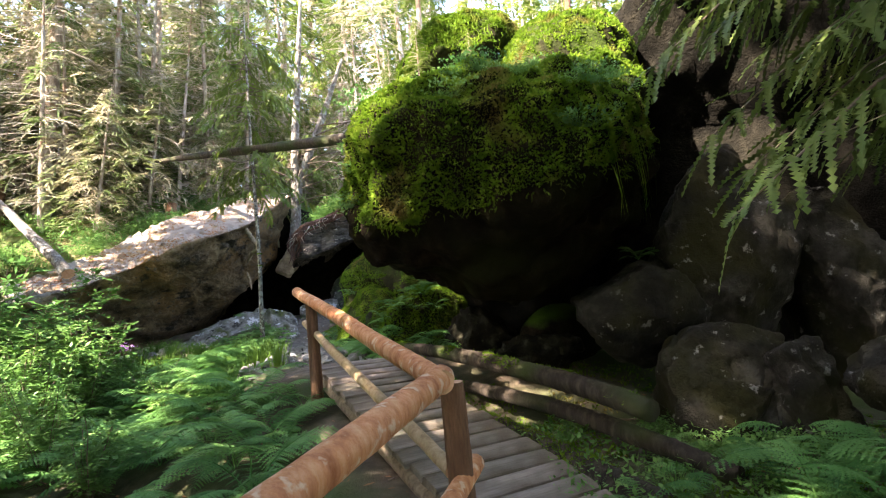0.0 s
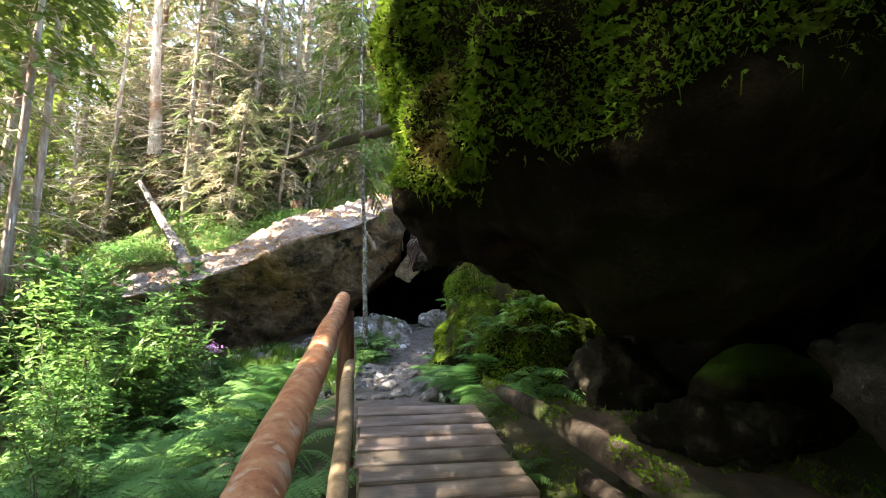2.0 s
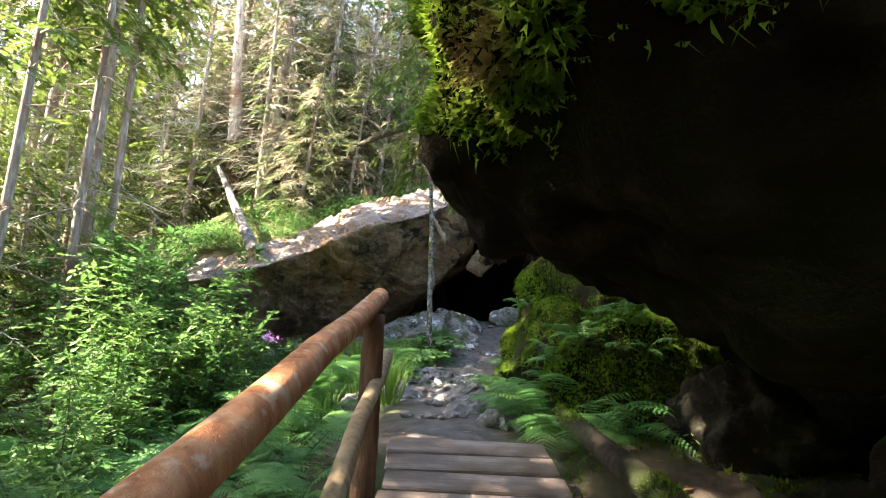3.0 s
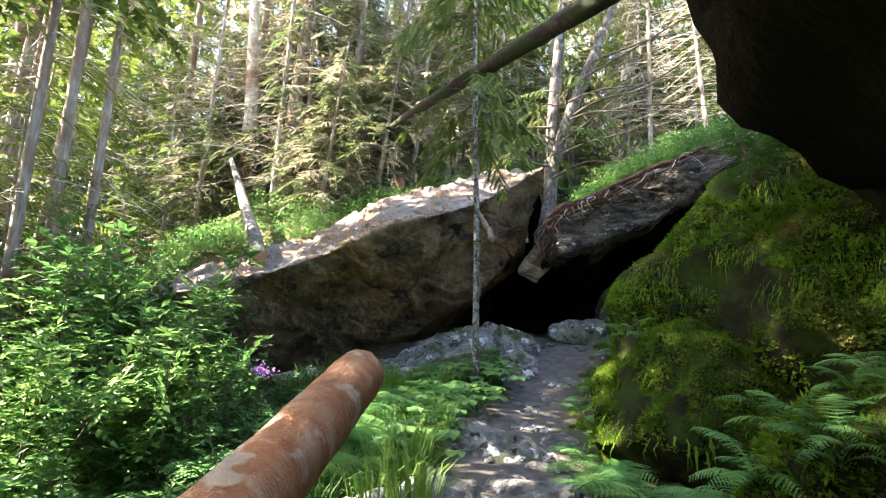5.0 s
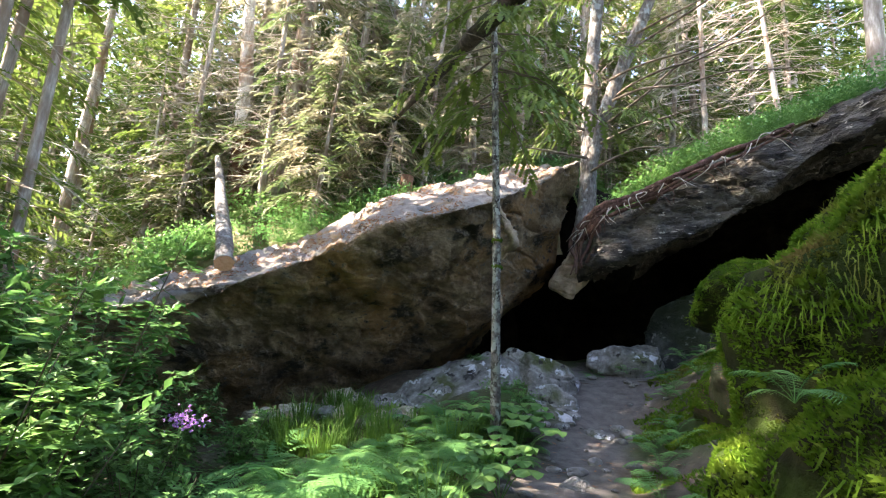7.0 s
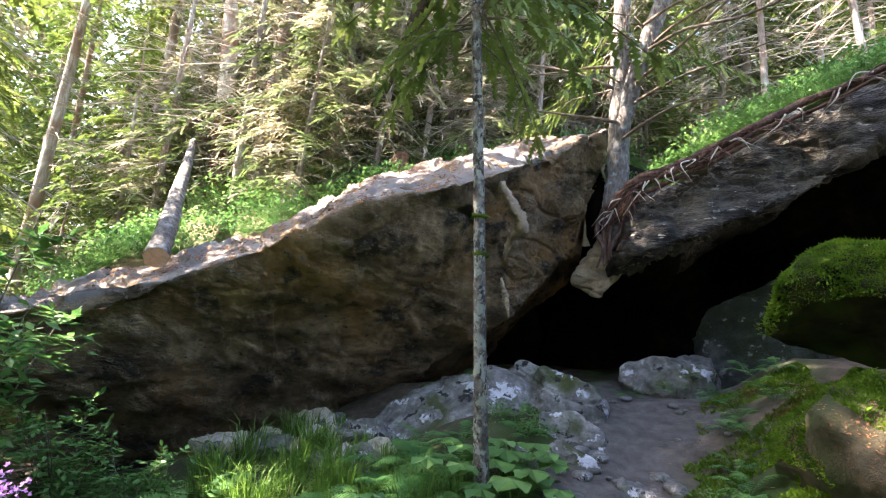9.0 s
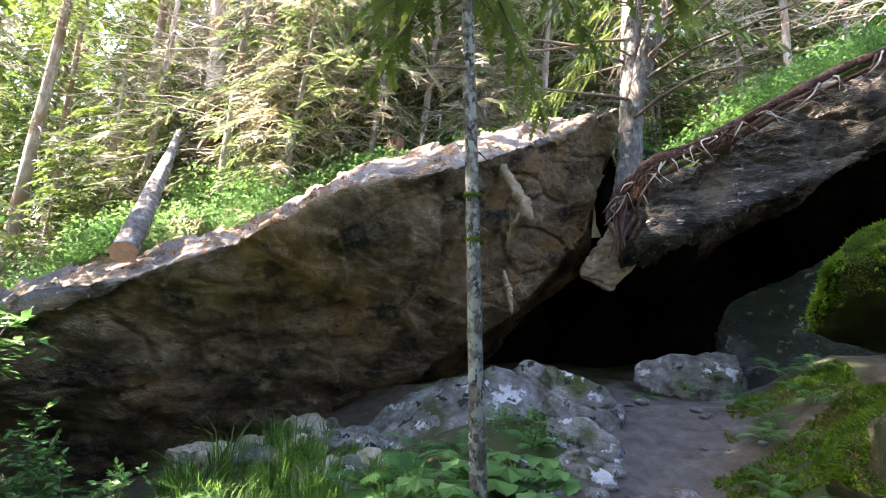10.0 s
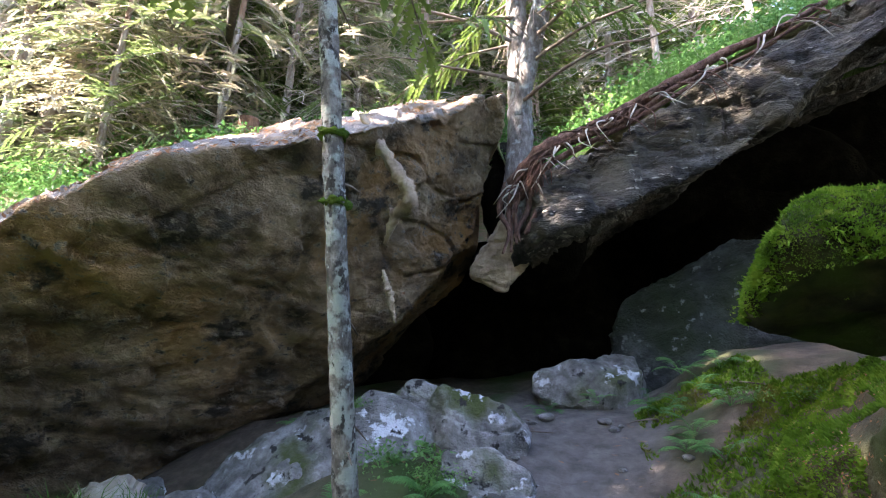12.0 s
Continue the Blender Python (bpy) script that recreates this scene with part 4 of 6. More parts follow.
# slope behind the slab, nearest first
for i, x, y, sz in [(4, -8.6, 12.6, 0.75), (2, -9.8, 11.9, 1.05), (4, -12.2, 12.5, 1.0), (6, -13.0, 11.2, 0.9), (4, -6.6, 13.9, 0.62), (7, -7.4, 15.0, 0.9), (7, -5.2, 17.6, 1.1), (0, -8.0, 18.0, 1.0),
                    (5, -12.5, 9.9, 0.75), (6, -13.5, 9.6, 0.9), (0, -15.5, 12.0, 1.0), (3, -11.0, 14.2, 0.9), (7, -3.0, 18.8, 1.1), (6, -1.0, 20.0, 1.0), (8, -6.0, 16.2, 0.8), (8, -9.6, 13.9, 0.8),
                    (4, -11.5, 16.0, 1.0), (1, -14.0, 15.5, 1.0), (6, -9.8, 16.5, 1.0), (2, -6.9, 21.0, 1.0), (8, -1.2, 17.0, 0.7), (8, 0.6, 16.0, 0.8), (1, 2.0, 19.0, 0.8), (6, -4.6, 22.0, 1.0)]:
    plant_spruce(i, x, y, sz)
for x, y, sz in [(-9.2, 11.2, 0.8), (-10.4, 12.6, 1.0), (-8.2, 13.4, 0.9), (-11.4, 10.9, 0.9), (-7.2, 13.3, 0.7), (-12.0, 13.5, 1.0), (-6.0, 15.0, 0.8), (-9.0, 14.8, 1.0), (-2.6, 16.2, 0.7), (-1.4, 15.6, 0.6)]:
    plant_spruce(12, x, y, sz)
fr = random.Random(9)
count = 0
while count < 150:
    ang, dist = fr.uniform(-35, 100), fr.uniform(20, 48)
    x, y = -3 - dist * math.sin(math.radians(ang)), 7 + dist * math.cos(math.radians(ang))
    if y < 6.8 + 0.30 * (x + 14) + 2.5 and y > 6.8 + 0.30 * (x + 14) - 2.5 and x < -8:
        if fr.random() < 0.75:
            continue
    plant_spruce(fr.choice([9, 9, 10, 10, 10, 11, 9]), x, y, fr.uniform(0.85, 1.3))
    count += 1
# low-ground trees beside and behind the start, many unseen, added to shade the bridge
for i, x, y, sz in [(11, -9.4, 5.8, 1.0), (3, -8.4, 6.0, 0.6), (9, -7.2, 0.2, 0.72), (9, -7.6, -3.2, 1.1), (9, -5.0, -3.2, 1.1), (9, -6.1, -2.1, 1.1), (9, -9.4, -4.5, 1.15), (11, -12.0, -5.0, 1.1), (9, 0.5, -6.5, 1.0), (9, 5.5, -4.0, 1.0),
                    (9, -2.0, -6.5, 1.2), (9, -8.0, -6.0, 1.2), (9, 7.0, 0.5, 1.0), (3, 3.6, -0.6, 1.1), (9, 5.0, 1.2, 0.9), (9, 2.4, -2.6, 1.0), (9, 3.6, -3.4, 1.0), (3, 5.6, -1.0, 1.1), (9, -3.4, -4.6, 1.1), (11, -6.5, 4.2, 0.95), (11, -7.6, 3.4, 1.0), (11, -8.0, 5.0, 1.0), (7, -9.9, 7.0, 1.15), (3, -11.5, 7.7, 0.8), (8, -10.6, 8.1, 0.95), (3, -13.2, 8.3, 1.0), (11, -7.4, 6.7, 0.8), (11, -10.4, 7.2, 1.35), (11, -6.9, 5.7, 0.75), (11, -5.9, 1.6, 0.8), (11, -7.4, 4.2, 0.85), (11, -6.0, 3.0, 0.75), (11, -8.5, 7.4, 0.95), (5, -8.0, 6.4, 0.8), (5, -7.6, 5.2, 0.7), (1, -16.0, 10.6, 0.9), (9, -17.6, 10.4, 0.8), (9, -20.5, 12.4, 0.9), (9, -23.5, 11.0, 1.0), (9, -28.0, 13.0, 1.1), (9, -19.0, 10.5, 0.8), (10, -17.5, 12.0, 0.8), (9, -22.0, 9.0, 0.9), (10, -24.0, 12.0, 1.0), (9, -21.0, 14.0, 1.0), (9, -26.0, 15.0, 1.1), (10, -16.5, 8.8, 0.6), (3, -12.6, 6.4, 0.9), (9, -20.0, 6.0, 1.0), (8, -8.9, 7.6, 0.6),
                    (7, -3.3, 0.7, 0.75), (7, -3.9, 1.3, 0.75), (7, -2.9, 0.0, 0.75), (7, -4.7, 1.7, 0.8), (7, -4.3, 0.3, 0.8), (7, -5.4, 0.9, 0.8), (7, -2.1, 0.5, 0.55), (11, -9.6, 7.5, 1.0), (11, -10.3, 7.2, 1.05), (11, -9.0, 8.0, 0.95), (8, -8.3, 6.9, 0.75), (8, -7.9, 5.8, 0.7), (8, -9.2, 6.6, 0.8), (7, -5.6, 3.3, 1.0), (7, -6.2, 2.7, 1.05), (7, -5.2, 2.5, 1.0), (9, 1.2, -4.2, 1.1), (9, -1.4, -3.6, 1.2), (11, 2.4, 1.0, 1.0), (11, 1.6, -1.0, 1.0), (11, 4.4, 2.6, 1.0), (11, -1.5, -2.5, 1.0)]:
    plant_spruce(i, x, y, sz, False)
plant_spruce(6, -0.3, 14.4, 0.8)
# unseen woods behind the start, added to block low sky light from the hollow
br = random.Random(61)
for k in range(64):
    ang, dist = math.radians(br.uniform(-178, -105)), br.uniform(8, 26)
    x, y = 0.5 + dist * math.sin(ang), 1.0 + dist * math.cos(ang)
    plant_spruce(br.choice([5, 3, 3, 9]) if dist > 13 else br.choice([5, 5, 3]), x, y, br.uniform(0.6, 1.1), False)
# young growth that fills the slope
yr = random.Random(23)
for k in range(46):
    row = RIM_ROWS[yr.randrange(len(RIM_ROWS))]
    e = yr.uniform(2.2, 11.0)
    plant_spruce(yr.choice([5, 5, 3, 5]), row[0] + row[3] * e, row[1] + row[4] * e, yr.uniform(0.45, 0.95))

# ---- moss on the boulders ----
def surface_points(ob, count, keep, seed):
    """Random points with normals on a mesh, in world space, where keep(point, normal) holds."""
    rnd = random.Random(seed)
    me, m = ob.data, ob.matrix_basis
    rot = m.to_3x3()
    me.calc_loop_triangles()
    tris = [(t, t.area) for t in me.loop_triangles]
    picks = rnd.choices([t for t, _ in tris], [a for _, a in tris], k=count)
    out = []
    for t in picks:
        a, b, c = (me.vertices[i].co for i in t.vertices)
        u, v = rnd.random(), rnd.random()
        if u + v > 1:
            u, v = 1 - u, 1 - v
        p = m @ (a + (b - a) * u + (c - a) * v)
        n = (rot @ t.normal).normalized()
        if keep(p, n, rnd):
            out.append((p, n))
    return out


def moss_cover(ob, count, size, keep, seed, name="moss"):
    """Short feathery shoots standing off a boulder."""
    rnd = random.Random(seed)
    s = Soup()
    inv = ob.matrix_basis.inverted()
    for p, n in surface_points(ob, count, keep, seed):
        bulge = noise.noise(p * 5.5)
        lump = 0.7 + 0.6 * noise.noise(p * 3.0) + (0.9 if rnd.random() < 0.04 else 0.0)
        p = p + n * (size * 1.5 * max(0.0, bulge))
        for k in range(2):
            d = (n * 0.75 + Vector((0, 0, 0.15)) + rand_dir(rnd, 0) * 0.75).normalized()
            side = d.cross(rand_dir(rnd, 0)).normalized() * (size * rnd.uniform(0.35, 0.62))
            h = size * rnd.uniform(0.6, 1.5) * lump
            s.tri(inv @ (p - side - n * 0.01), inv @ (p + side - n * 0.01), inv @ (p + d * h))
    o = part(name, s.mesh(name, M_MOSSLEAF), ob, "thick green feathery moss")
    return tagged(o, kind="stuff")


def moss_fringe(ob, count, length, keep, seed, name="hanging_moss", width=0.006):
    """Strands that hang from a lip."""
    rnd = random.Random(seed)
    s = Soup()
    inv = ob.matrix_basis.inverted()
    for p, n in surface_points(ob, count, keep, seed):
        ln = length * rnd.uniform(0.3, 1.25)
        sd = n.cross(Vector((0, 0, 1)))
        sd = (sd.normalized() if sd.length > 0.05 else Vector((1, 0, 0))) * width * rnd.uniform(0.6, 1.8)
        out = Vector((n.x, n.y, 0)) * 0.03
        a, b, c = p + out, p + out * 2.2 + rand_dir(rnd, 0) * 0.015 - Vector((0, 0, ln * 0.5)), p + out * 2 + rand_dir(rnd, 0) * 0.03 - Vector((0, 0, ln))
        s.quad(inv @ (a - sd * 1.4), inv @ (a + sd * 1.4), inv @ (b + sd), inv @ (b - sd))
        s.tri(inv @ (b - sd), inv @ (b + sd), inv @ c)
        for k in range(3):
            q = a.lerp(b, k / 3 + 0.1)
            e = q + (rand_dir(rnd, -0.6) * min(0.03, width * 7))
            s.tri(inv @ q, inv @ (q - Vector((0, 0, 0.012))), inv @ e)
    o = part(name, s.mesh(name, M_MOSSLEAF), ob, "hanging strands of green moss")
    return tagged(o, kind="stuff")


def lip(p):
    return 2.8 + 0.13 * noise.noise(p * 1.9) + 0.15 * smooth(p.x, 0.5, 1.4) + 0.3 * smooth(p.x, 1.3, 1.9) + 0.35 * smooth(p.y, 4.2, 4.8) + 0.25 * smooth(p.y, 4.8, 5.5)


moss_cover(overhang, 170000, 0.023, lambda p, n, r: p.z > lip(p) and p.y < 7.2, 1)
moss_fringe(overhang, 16000, 0.06, lambda p, n, r: lip(p) - 0.06 < p.z < lip(p) + 0.12 and p.y < 6.4, 2, width=0.0016)
moss_fringe(overhang, 9000, 0.6, lambda p, n, r: p.x > 1.35 and lip(p) - 0.02 < p.z < lip(p) + 0.2 and p.y < 5.2 and r.random() < 0.4, 3, width=0.002)
moss_cover(moss_wall, 90000, 0.026, lambda p, n, r: (n.z > -0.25 or r.random() < 0.5) and p.x < 0.4 and noise.noise(p * 1.7) + 0.4 * noise.noise(p * 5) + 0.5 * n.z > -0.12, 4)
moss_fringe(moss_wall, 20000, 0.15, lambda p, n, r: p.z > 2.9 and n.z < 0.45 and p.x < 0.5 and noise.noise(p * 2.2) > -0.25, 5, width=0.0014)
moss_cover(moss_foot, 60000, 0.022, lambda p, n, r: n.z > -0.2 and noise.noise(p * 2.4) + 0.4 * noise.noise(p * 6) > -0.16, 6)
moss_fringe(moss_foot, 2500, 0.14, lambda p, n, r: -0.3 < n.z < 0.25, 7, width=0.003)
moss_cover(moss_round, 60000, 0.018, lambda p, n, r: n.z > -0.55 + 0.3 * noise.noise(p * 3), 8)
moss_fringe(moss_round, 1500, 0.04, lambda p, n, r: -0.3 < n.z < 0.15, 81, width=0.003)
moss_cover(moss_bank, 60000, 0.02, lambda p, n, r: n.z > -0.3 and noise.noise(p * 2.3) + 0.4 * noise.noise(p * 7) > -0.12, 9)

moss_cover(fern_bank, 14000, 0.028, lambda p, n, r: n.z > -0.3 and noise.noise(p * 2.2) > -0.3, 10)

# upper mossy rock and snag above the overhang
upper = boulder("mossy_boulder", "moss-topped rock perched above the overhang", (0.45, 6.35, 5.36), (0.92, 0.7, 0.52), 41, M_MOSSROCK, 10, 5, amp=0.1, cuts=4)
moss_cover(upper, 30000, 0.03, lambda p, n, r: n.z > -0.05, 42)
bankr = boulder("mossy_bank", "moss-covered bank behind the overhang", (1.72, 6.25, 4.4), (1.0, 1.05, 1.3), 43, M_MOSSROCK, 0, 5, amp=0.15, cuts=3)
moss_fringe(upper, 5000, 0.12, lambda p, n, r: -0.3 < n.z < 0.2, 46, width=0.002)
bank2 = boulder("mossy_bank", "dark mossy rock bearing the perched rock", (0.35, 7.5, 4.5), (1.0, 0.8, 1.0), 47, M_BOULD, 0, 4, amp=0.12, cuts=4)
moss_cover(bankr, 46000, 0.03, lambda p, n, r: n.z > 0.0 and p.y < 7.6, 44)
snag = thing("dead_snag", "thin dark dead stem standing in the moss", "tree stem", at=(1.78, 5.7, 4.95))
part("trunk", tube_mesh("trunk", [(0, 0, -0.1), (0.02, 0, 0.5), (0.1, 0.05, 1.3), (0.12, 0.1, 2.4)], [0.05, 0.04, 0.03, 0.02], M_POST, 10, 0.08, 3, 0.1, 24), snag)


# ---- stones ----
def stones(label, rows, material, seed0):
    for k, (x, y, z, a, b, c, turn) in enumerate(rows):
        boulder("stone", label, (x, y, z), (a, b, c), seed0 + k, material, turn, 5, amp=0.05, scale=2.2, fine=0.035, cuts=16, soft=False)


for label, corners in (
        ("large grey lichen-covered rock mound beside the path", [(-6.6, 11.7, 1.7), (-6.0, 11.9, 2.35), (-5.5, 12.1, 2.62), (-5.0, 12.25, 2.78), (-4.65, 12.3, 2.62), (-4.45, 11.95, 2.3), (-4.6, 11.4, 1.9), (-5.3, 11.1, 1.75), (-5.9, 11.2, 1.7),
                                                                  (-4.3, 12.6, 2.3), (-5.4, 12.7, 2.5), (-6.2, 12.6, 1.9), (-6.0, 11.5, 0.9), (-4.5, 11.7, 1.4), (-4.8, 12.6, 1.3), (-6.2, 12.3, 0.9)]),
        ("peaked grey stone with white lichen on the mound", [(-4.62, 12.45, 2.55), (-4.42, 12.4, 2.82), (-4.2, 12.45, 2.76), (-3.95, 12.5, 2.66), (-3.82, 12.5, 2.45), (-4.2, 12.15, 2.3), (-4.5, 12.9, 2.5), (-3.9, 12.9, 2.4), (-4.5, 12.4, 1.8), (-3.85, 12.5, 1.8)]),
        ("small angular grey stone on the mound", [(-4.95, 12.5, 2.62), (-4.72, 12.45, 2.82), (-4.55, 12.5, 2.76), (-4.5, 12.6, 2.5), (-4.9, 12.8, 2.5), (-4.6, 12.9, 2.6), (-4.8, 12.4, 2.4)]),
        ("flat grey stone at the foot of the mound", [(-4.2, 12.0, 2.36), (-3.9, 12.05, 2.42), (-3.65, 12.1, 2.3), (-3.6, 11.95, 2.1), (-4.2, 11.8, 2.15), (-4.1, 12.3, 2.2), (-3.6, 12.3, 2.1), (-3.9, 12.0, 1.8)]),
        ("grey angular stone beside the path", [(-4.3, 11.25, 2.0), (-4.05, 11.2, 2.22), (-3.8, 11.3, 2.12), (-3.65, 11.2, 1.85), (-4.3, 11.05, 1.8), (-4.2, 11.6, 2.0), (-3.75, 11.6, 1.9), (-4.0, 11.2, 1.6)]),
        ("grey angular stone beside the path", [(-4.02, 11.65, 2.16), (-3.82, 11.6, 2.26), (-3.55, 11.65, 2.12), (-3.45, 11.55, 1.92), (-4.0, 11.5, 1.95), (-3.9, 11.9, 2.05), (-3.5, 11.9, 1.95), (-3.75, 11.6, 1.7)])):
    tagged(new("stone", hull_rock("stone", corners, M_STONE, 5, 0.05, 1.8, 0.014, 0.07)), label, "rock")
stones("flat grey stepping stone set in the path", [
    (-3.3, 10.7, 1.72, 0.42, 0.3, 0.12, 20), (-2.95, 10.1, 1.7, 0.3, 0.24, 0.1, 70), (-2.75, 9.35, 1.68, 0.35, 0.25, 0.1, 10), (-2.35, 8.5, 1.62, 0.34, 0.26, 0.12, 40),
    (-2.0, 7.7, 1.6, 0.4, 0.28, 0.14, 15), (-3.25, 11.6, 1.95, 0.22, 0.16, 0.09, 0), (-2.2, 9.0, 1.68, 0.2, 0.16, 0.1, 60)], M_STONE, 120)
stones("rough grey boulder with moss beside the path", [(-2.66, 8.45, 1.55, 0.62, 0.45, 0.3, 15), (-3.3, 8.95, 1.6, 0.5, 0.42, 0.26, 60), (-2.2, 7.85, 1.5, 0.4, 0.34, 0.24, 35), (-1.75, 7.35, 1.6, 0.34, 0.28, 0.32, 50), (-2.05, 8.3, 1.62, 0.22, 0.16, 0.1, 20), (-2.35, 7.2, 1.48, 0.62, 0.42, 0.34, 25), (-1.55, 7.0, 1.55, 0.36, 0.26, 0.26, 80), (-1.15, 6.72, 1.6, 0.24, 0.2, 0.16, 10)], M_STONE, 140)
stones("pale stone in the gully among ferns", [(-5.2, 5.7, 0.35, 0.8, 0.6, 0.4, 15), (-6.4, 6.6, 0.5, 0.7, 0.6, 0.4, 40), (-4.5, 6.3, 0.55, 0.4, 0.3, 0.25, 70)], M_PALEROCK, 150)
stones("pale sandy stone under the slab", [(-5.65, 11.15, 1.62, 0.6, 0.42, 0.34, 20), (-6.5, 11.3, 1.3, 0.5, 0.35, 0.2, 30), (-5.2, 10.95, 1.66, 0.34, 0.26, 0.2, 50), (-6.05, 10.75, 1.42, 0.4, 0.3, 0.22, 10), (-5.5, 10.5, 1.5, 0.28, 0.22, 0.16, 80)], M_PALEROCK, 155)
tagged(new("stone", hull_rock("stone", [(-8.0, 11.9, 1.35), (-7.1, 12.0, 1.8), (-6.3, 11.8, 2.05), (-5.9, 11.35, 1.85), (-6.5, 10.9, 1.5), (-7.5, 11.1, 1.2), (-7.5, 12.9, 1.3), (-6.2, 12.7, 1.6), (-7.9, 11.6, 0.4), (-6.0, 11.4, 0.5)], M_PALEROCK)), "pale sandy rock sloping under the slab", "rock")
rub = random.Random(93)
for k in range(30):
    x, y = rub.uniform(-7.4, -5.2), rub.uniform(10.4, 11.8)
    r = rub.uniform(0.07, 0.26)
    boulder("stone", "pale sandy stone lying under the slab edge", (x, y, ground(x, y) + 0.1 * r), (r * 1.3, r, r * 0.7), 300 + k, M_STONE if k % 3 else M_PALEROCK, rub.uniform(0, 360), 4, amp=0.03, scale=3.0, fine=0.02, cuts=16, soft=False, chip=0.12)
pebble_m = [blob_rock("pebble", (0.05, 0.04, 0.022), 200 + k, M_STONE, 2, amp=0.01, scale=9, fine=0.0, cuts=5) for k in range(4)]
pr = random.Random(6)
for k in range(70):
    y = pr.uniform(6.1, 13.3)
    i = [j for j in range(len(TRAIL) - 1) if TRAIL[j][1] <= y <= TRAIL[j + 1][1]][0]
    f = (y - TRAIL[i][1]) / (TRAIL[i + 1][1] - TRAIL[i][1])
    x = TRAIL[i][0] + f * (TRAIL[i + 1][0] - TRAIL[i][0]) + pr.choice([-1, 1]) * abs(pr.gauss(0.3, 0.16))
    o = part("pebble", pebble_m[k % 4], at=scaled(x, y, ground(x, y) + 0.008, pr.uniform(0, 360), pr.uniform(0.5, 2.0)))
    tagged(o, "small grey stone lying on the path", "stone", "pebbles on the path")

# ---- logs on the ground ----
def log_thing(name, label, pts, radii, material, seed, cut=None, cat="log"):
    lg = thing(name, label, cat)
    part("trunk", tube_mesh("trunk", pts, radii, material, 16, 0.05, seed, 0.12, 60, cut), lg)
    return lg


log_a = log_thing("fallen_log", "long grey rotting log with moss beside the bridge", [(-0.66, 6.5, 1.78), (0.1, 5.1, 1.68), (0.85, 3.85, 1.5), (1.2, 3.3, 1.36)], [0.05, 0.065, 0.07, 0.065], M_ROT, 11)
log_thing("fallen_log", "split grey log lying beside the bridge", [(0.18, 5.3, 1.36), (0.75, 4.2, 1.3), (1.2, 3.5, 1.17), (1.5, 3.05, 1.06)], [0.055, 0.06, 0.06, 0.045], M_ROT, 12)
log_b = log_thing("fallen_log", "thick mossy red-brown log close to the bridge", [(0.24, 4.75, 1.12), (0.62, 3.9, 1.05), (1.0, 3.1, 0.95), (1.25, 2.5, 0.9)], [0.1, 0.12, 0.115, 0.1], M_ROT, 13)
for lg, sd in ((log_a, 61), (log_b, 62)):
    moss_cover(lg.children[0], 5000, 0.016, lambda p, n, r: n.z > 0.15 and noise.noise(p * 3.0) > 0.0, sd)
log_thing("fallen_branch", "thin grey fallen branch across the gully", [(-8.2, 6.3, 1.0), (-6.5, 6.5, 0.98), (-4.6, 6.7, 1.0), (-3.4, 6.6, 0.95)], [0.05, 0.045, 0.035, 0.015], M_BARK, 14, cat="branch")
log_thing("cut_log", "long pale log with a sawn orange end lying up the slope", [(-7.19, 9.53, 3.62), (-7.75, 9.8, 4.08), (-8.6, 10.17, 4.72), (-9.6, 10.62, 5.5), (-10.5, 11.0, 6.2)], [0.115, 0.105, 0.09, 0.07, 0.045], M_BARK3, 15, M_CUT)
log_thing("leaning_log", "dark bare log leaning across from the slope", [(-7.35, 12.5, 6.92), (-5.9, 11.4, 6.5), (-4.3, 10.2, 6.02), (-2.4, 8.8, 5.46), (-0.2, 7.17, 4.83)], [0.04, 0.07, 0.085, 0.09, 0.1], M_ROT, 16)
log_thing("tree_stump", "short mossy stump with red rotten wood", [(-6.95, 12.5, 4.8), (-6.93, 12.5, 5.3), (-6.9, 12.52, 5.75)], [0.2, 0.15, 0.11], M_POST, 17, cat="stump")

snag_tree = thing("dead_spruce", "broken dead spruce with white peeled wood above red-brown bark", "tree")
part("trunk", tube_mesh("trunk", [(-10.8, 11.72, 4.6), (-10.8, 11.66, 6.2), (-10.82, 11.6, 7.2)], [0.22, 0.2, 0.17], M_POST, 16, 0.08, 18, 0.2, 40), snag_tree, "red-brown bark at the foot")
part("peeled_stem", tube_mesh("peeled_stem", [(-10.82, 11.6, 7.1), (-10.8, 11.5, 8.2), (-10.82, 11.35, 9.6), (-10.8, 11.2, 11.5)], [0.17, 0.15, 0.12, 0.09], M_PEELED, 14, 0.08, 19, 0.2, 50), snag_tree, "white peeled wood")
sr = random.Random(88)
for k in range(34):
    z = sr.uniform(5.6, 11.2)
    a = sr.uniform(0, 2 * math.pi)
    b = Vector((-10.81, 11.7 - 0.085 * (z - 5.5), z))
    e = b + Vector((math.cos(a), math.sin(a), sr.uniform(-0.5, 0.1))) * sr.uniform(0.4, 1.6)
    part("dead_limb", tube_mesh("dead_limb", line_points(b, e, 5, 0.08, 0.03, k), [0.02, 0.016, 0.012, 0.008, 0.003], M_DEAD, 5, 0.1, k, 0, 12), snag_tree)

# ---- rooted tree at the cave mouth ----
rt = thing("rooted_tree", "forked grey spruce with bare roots gripping the cave roof", "tree")
part("trunk", tube_mesh("trunk", [(-4.08, 13.42, 4.25), (-4.05, 13.5, 4.7), (-4.02, 13.55, 5.3), (-4.0, 13.58, 6.2), (-3.97, 13.6, 7.4), (-3.8, 13.6, 9.5), (-3.6, 13.6, 12.0)], [0.09, 0.16, 0.14, 0.125, 0.11, 0.09, 0.04], M_BARK3, 16, 0.05, 21, 0.1, 80), rt)
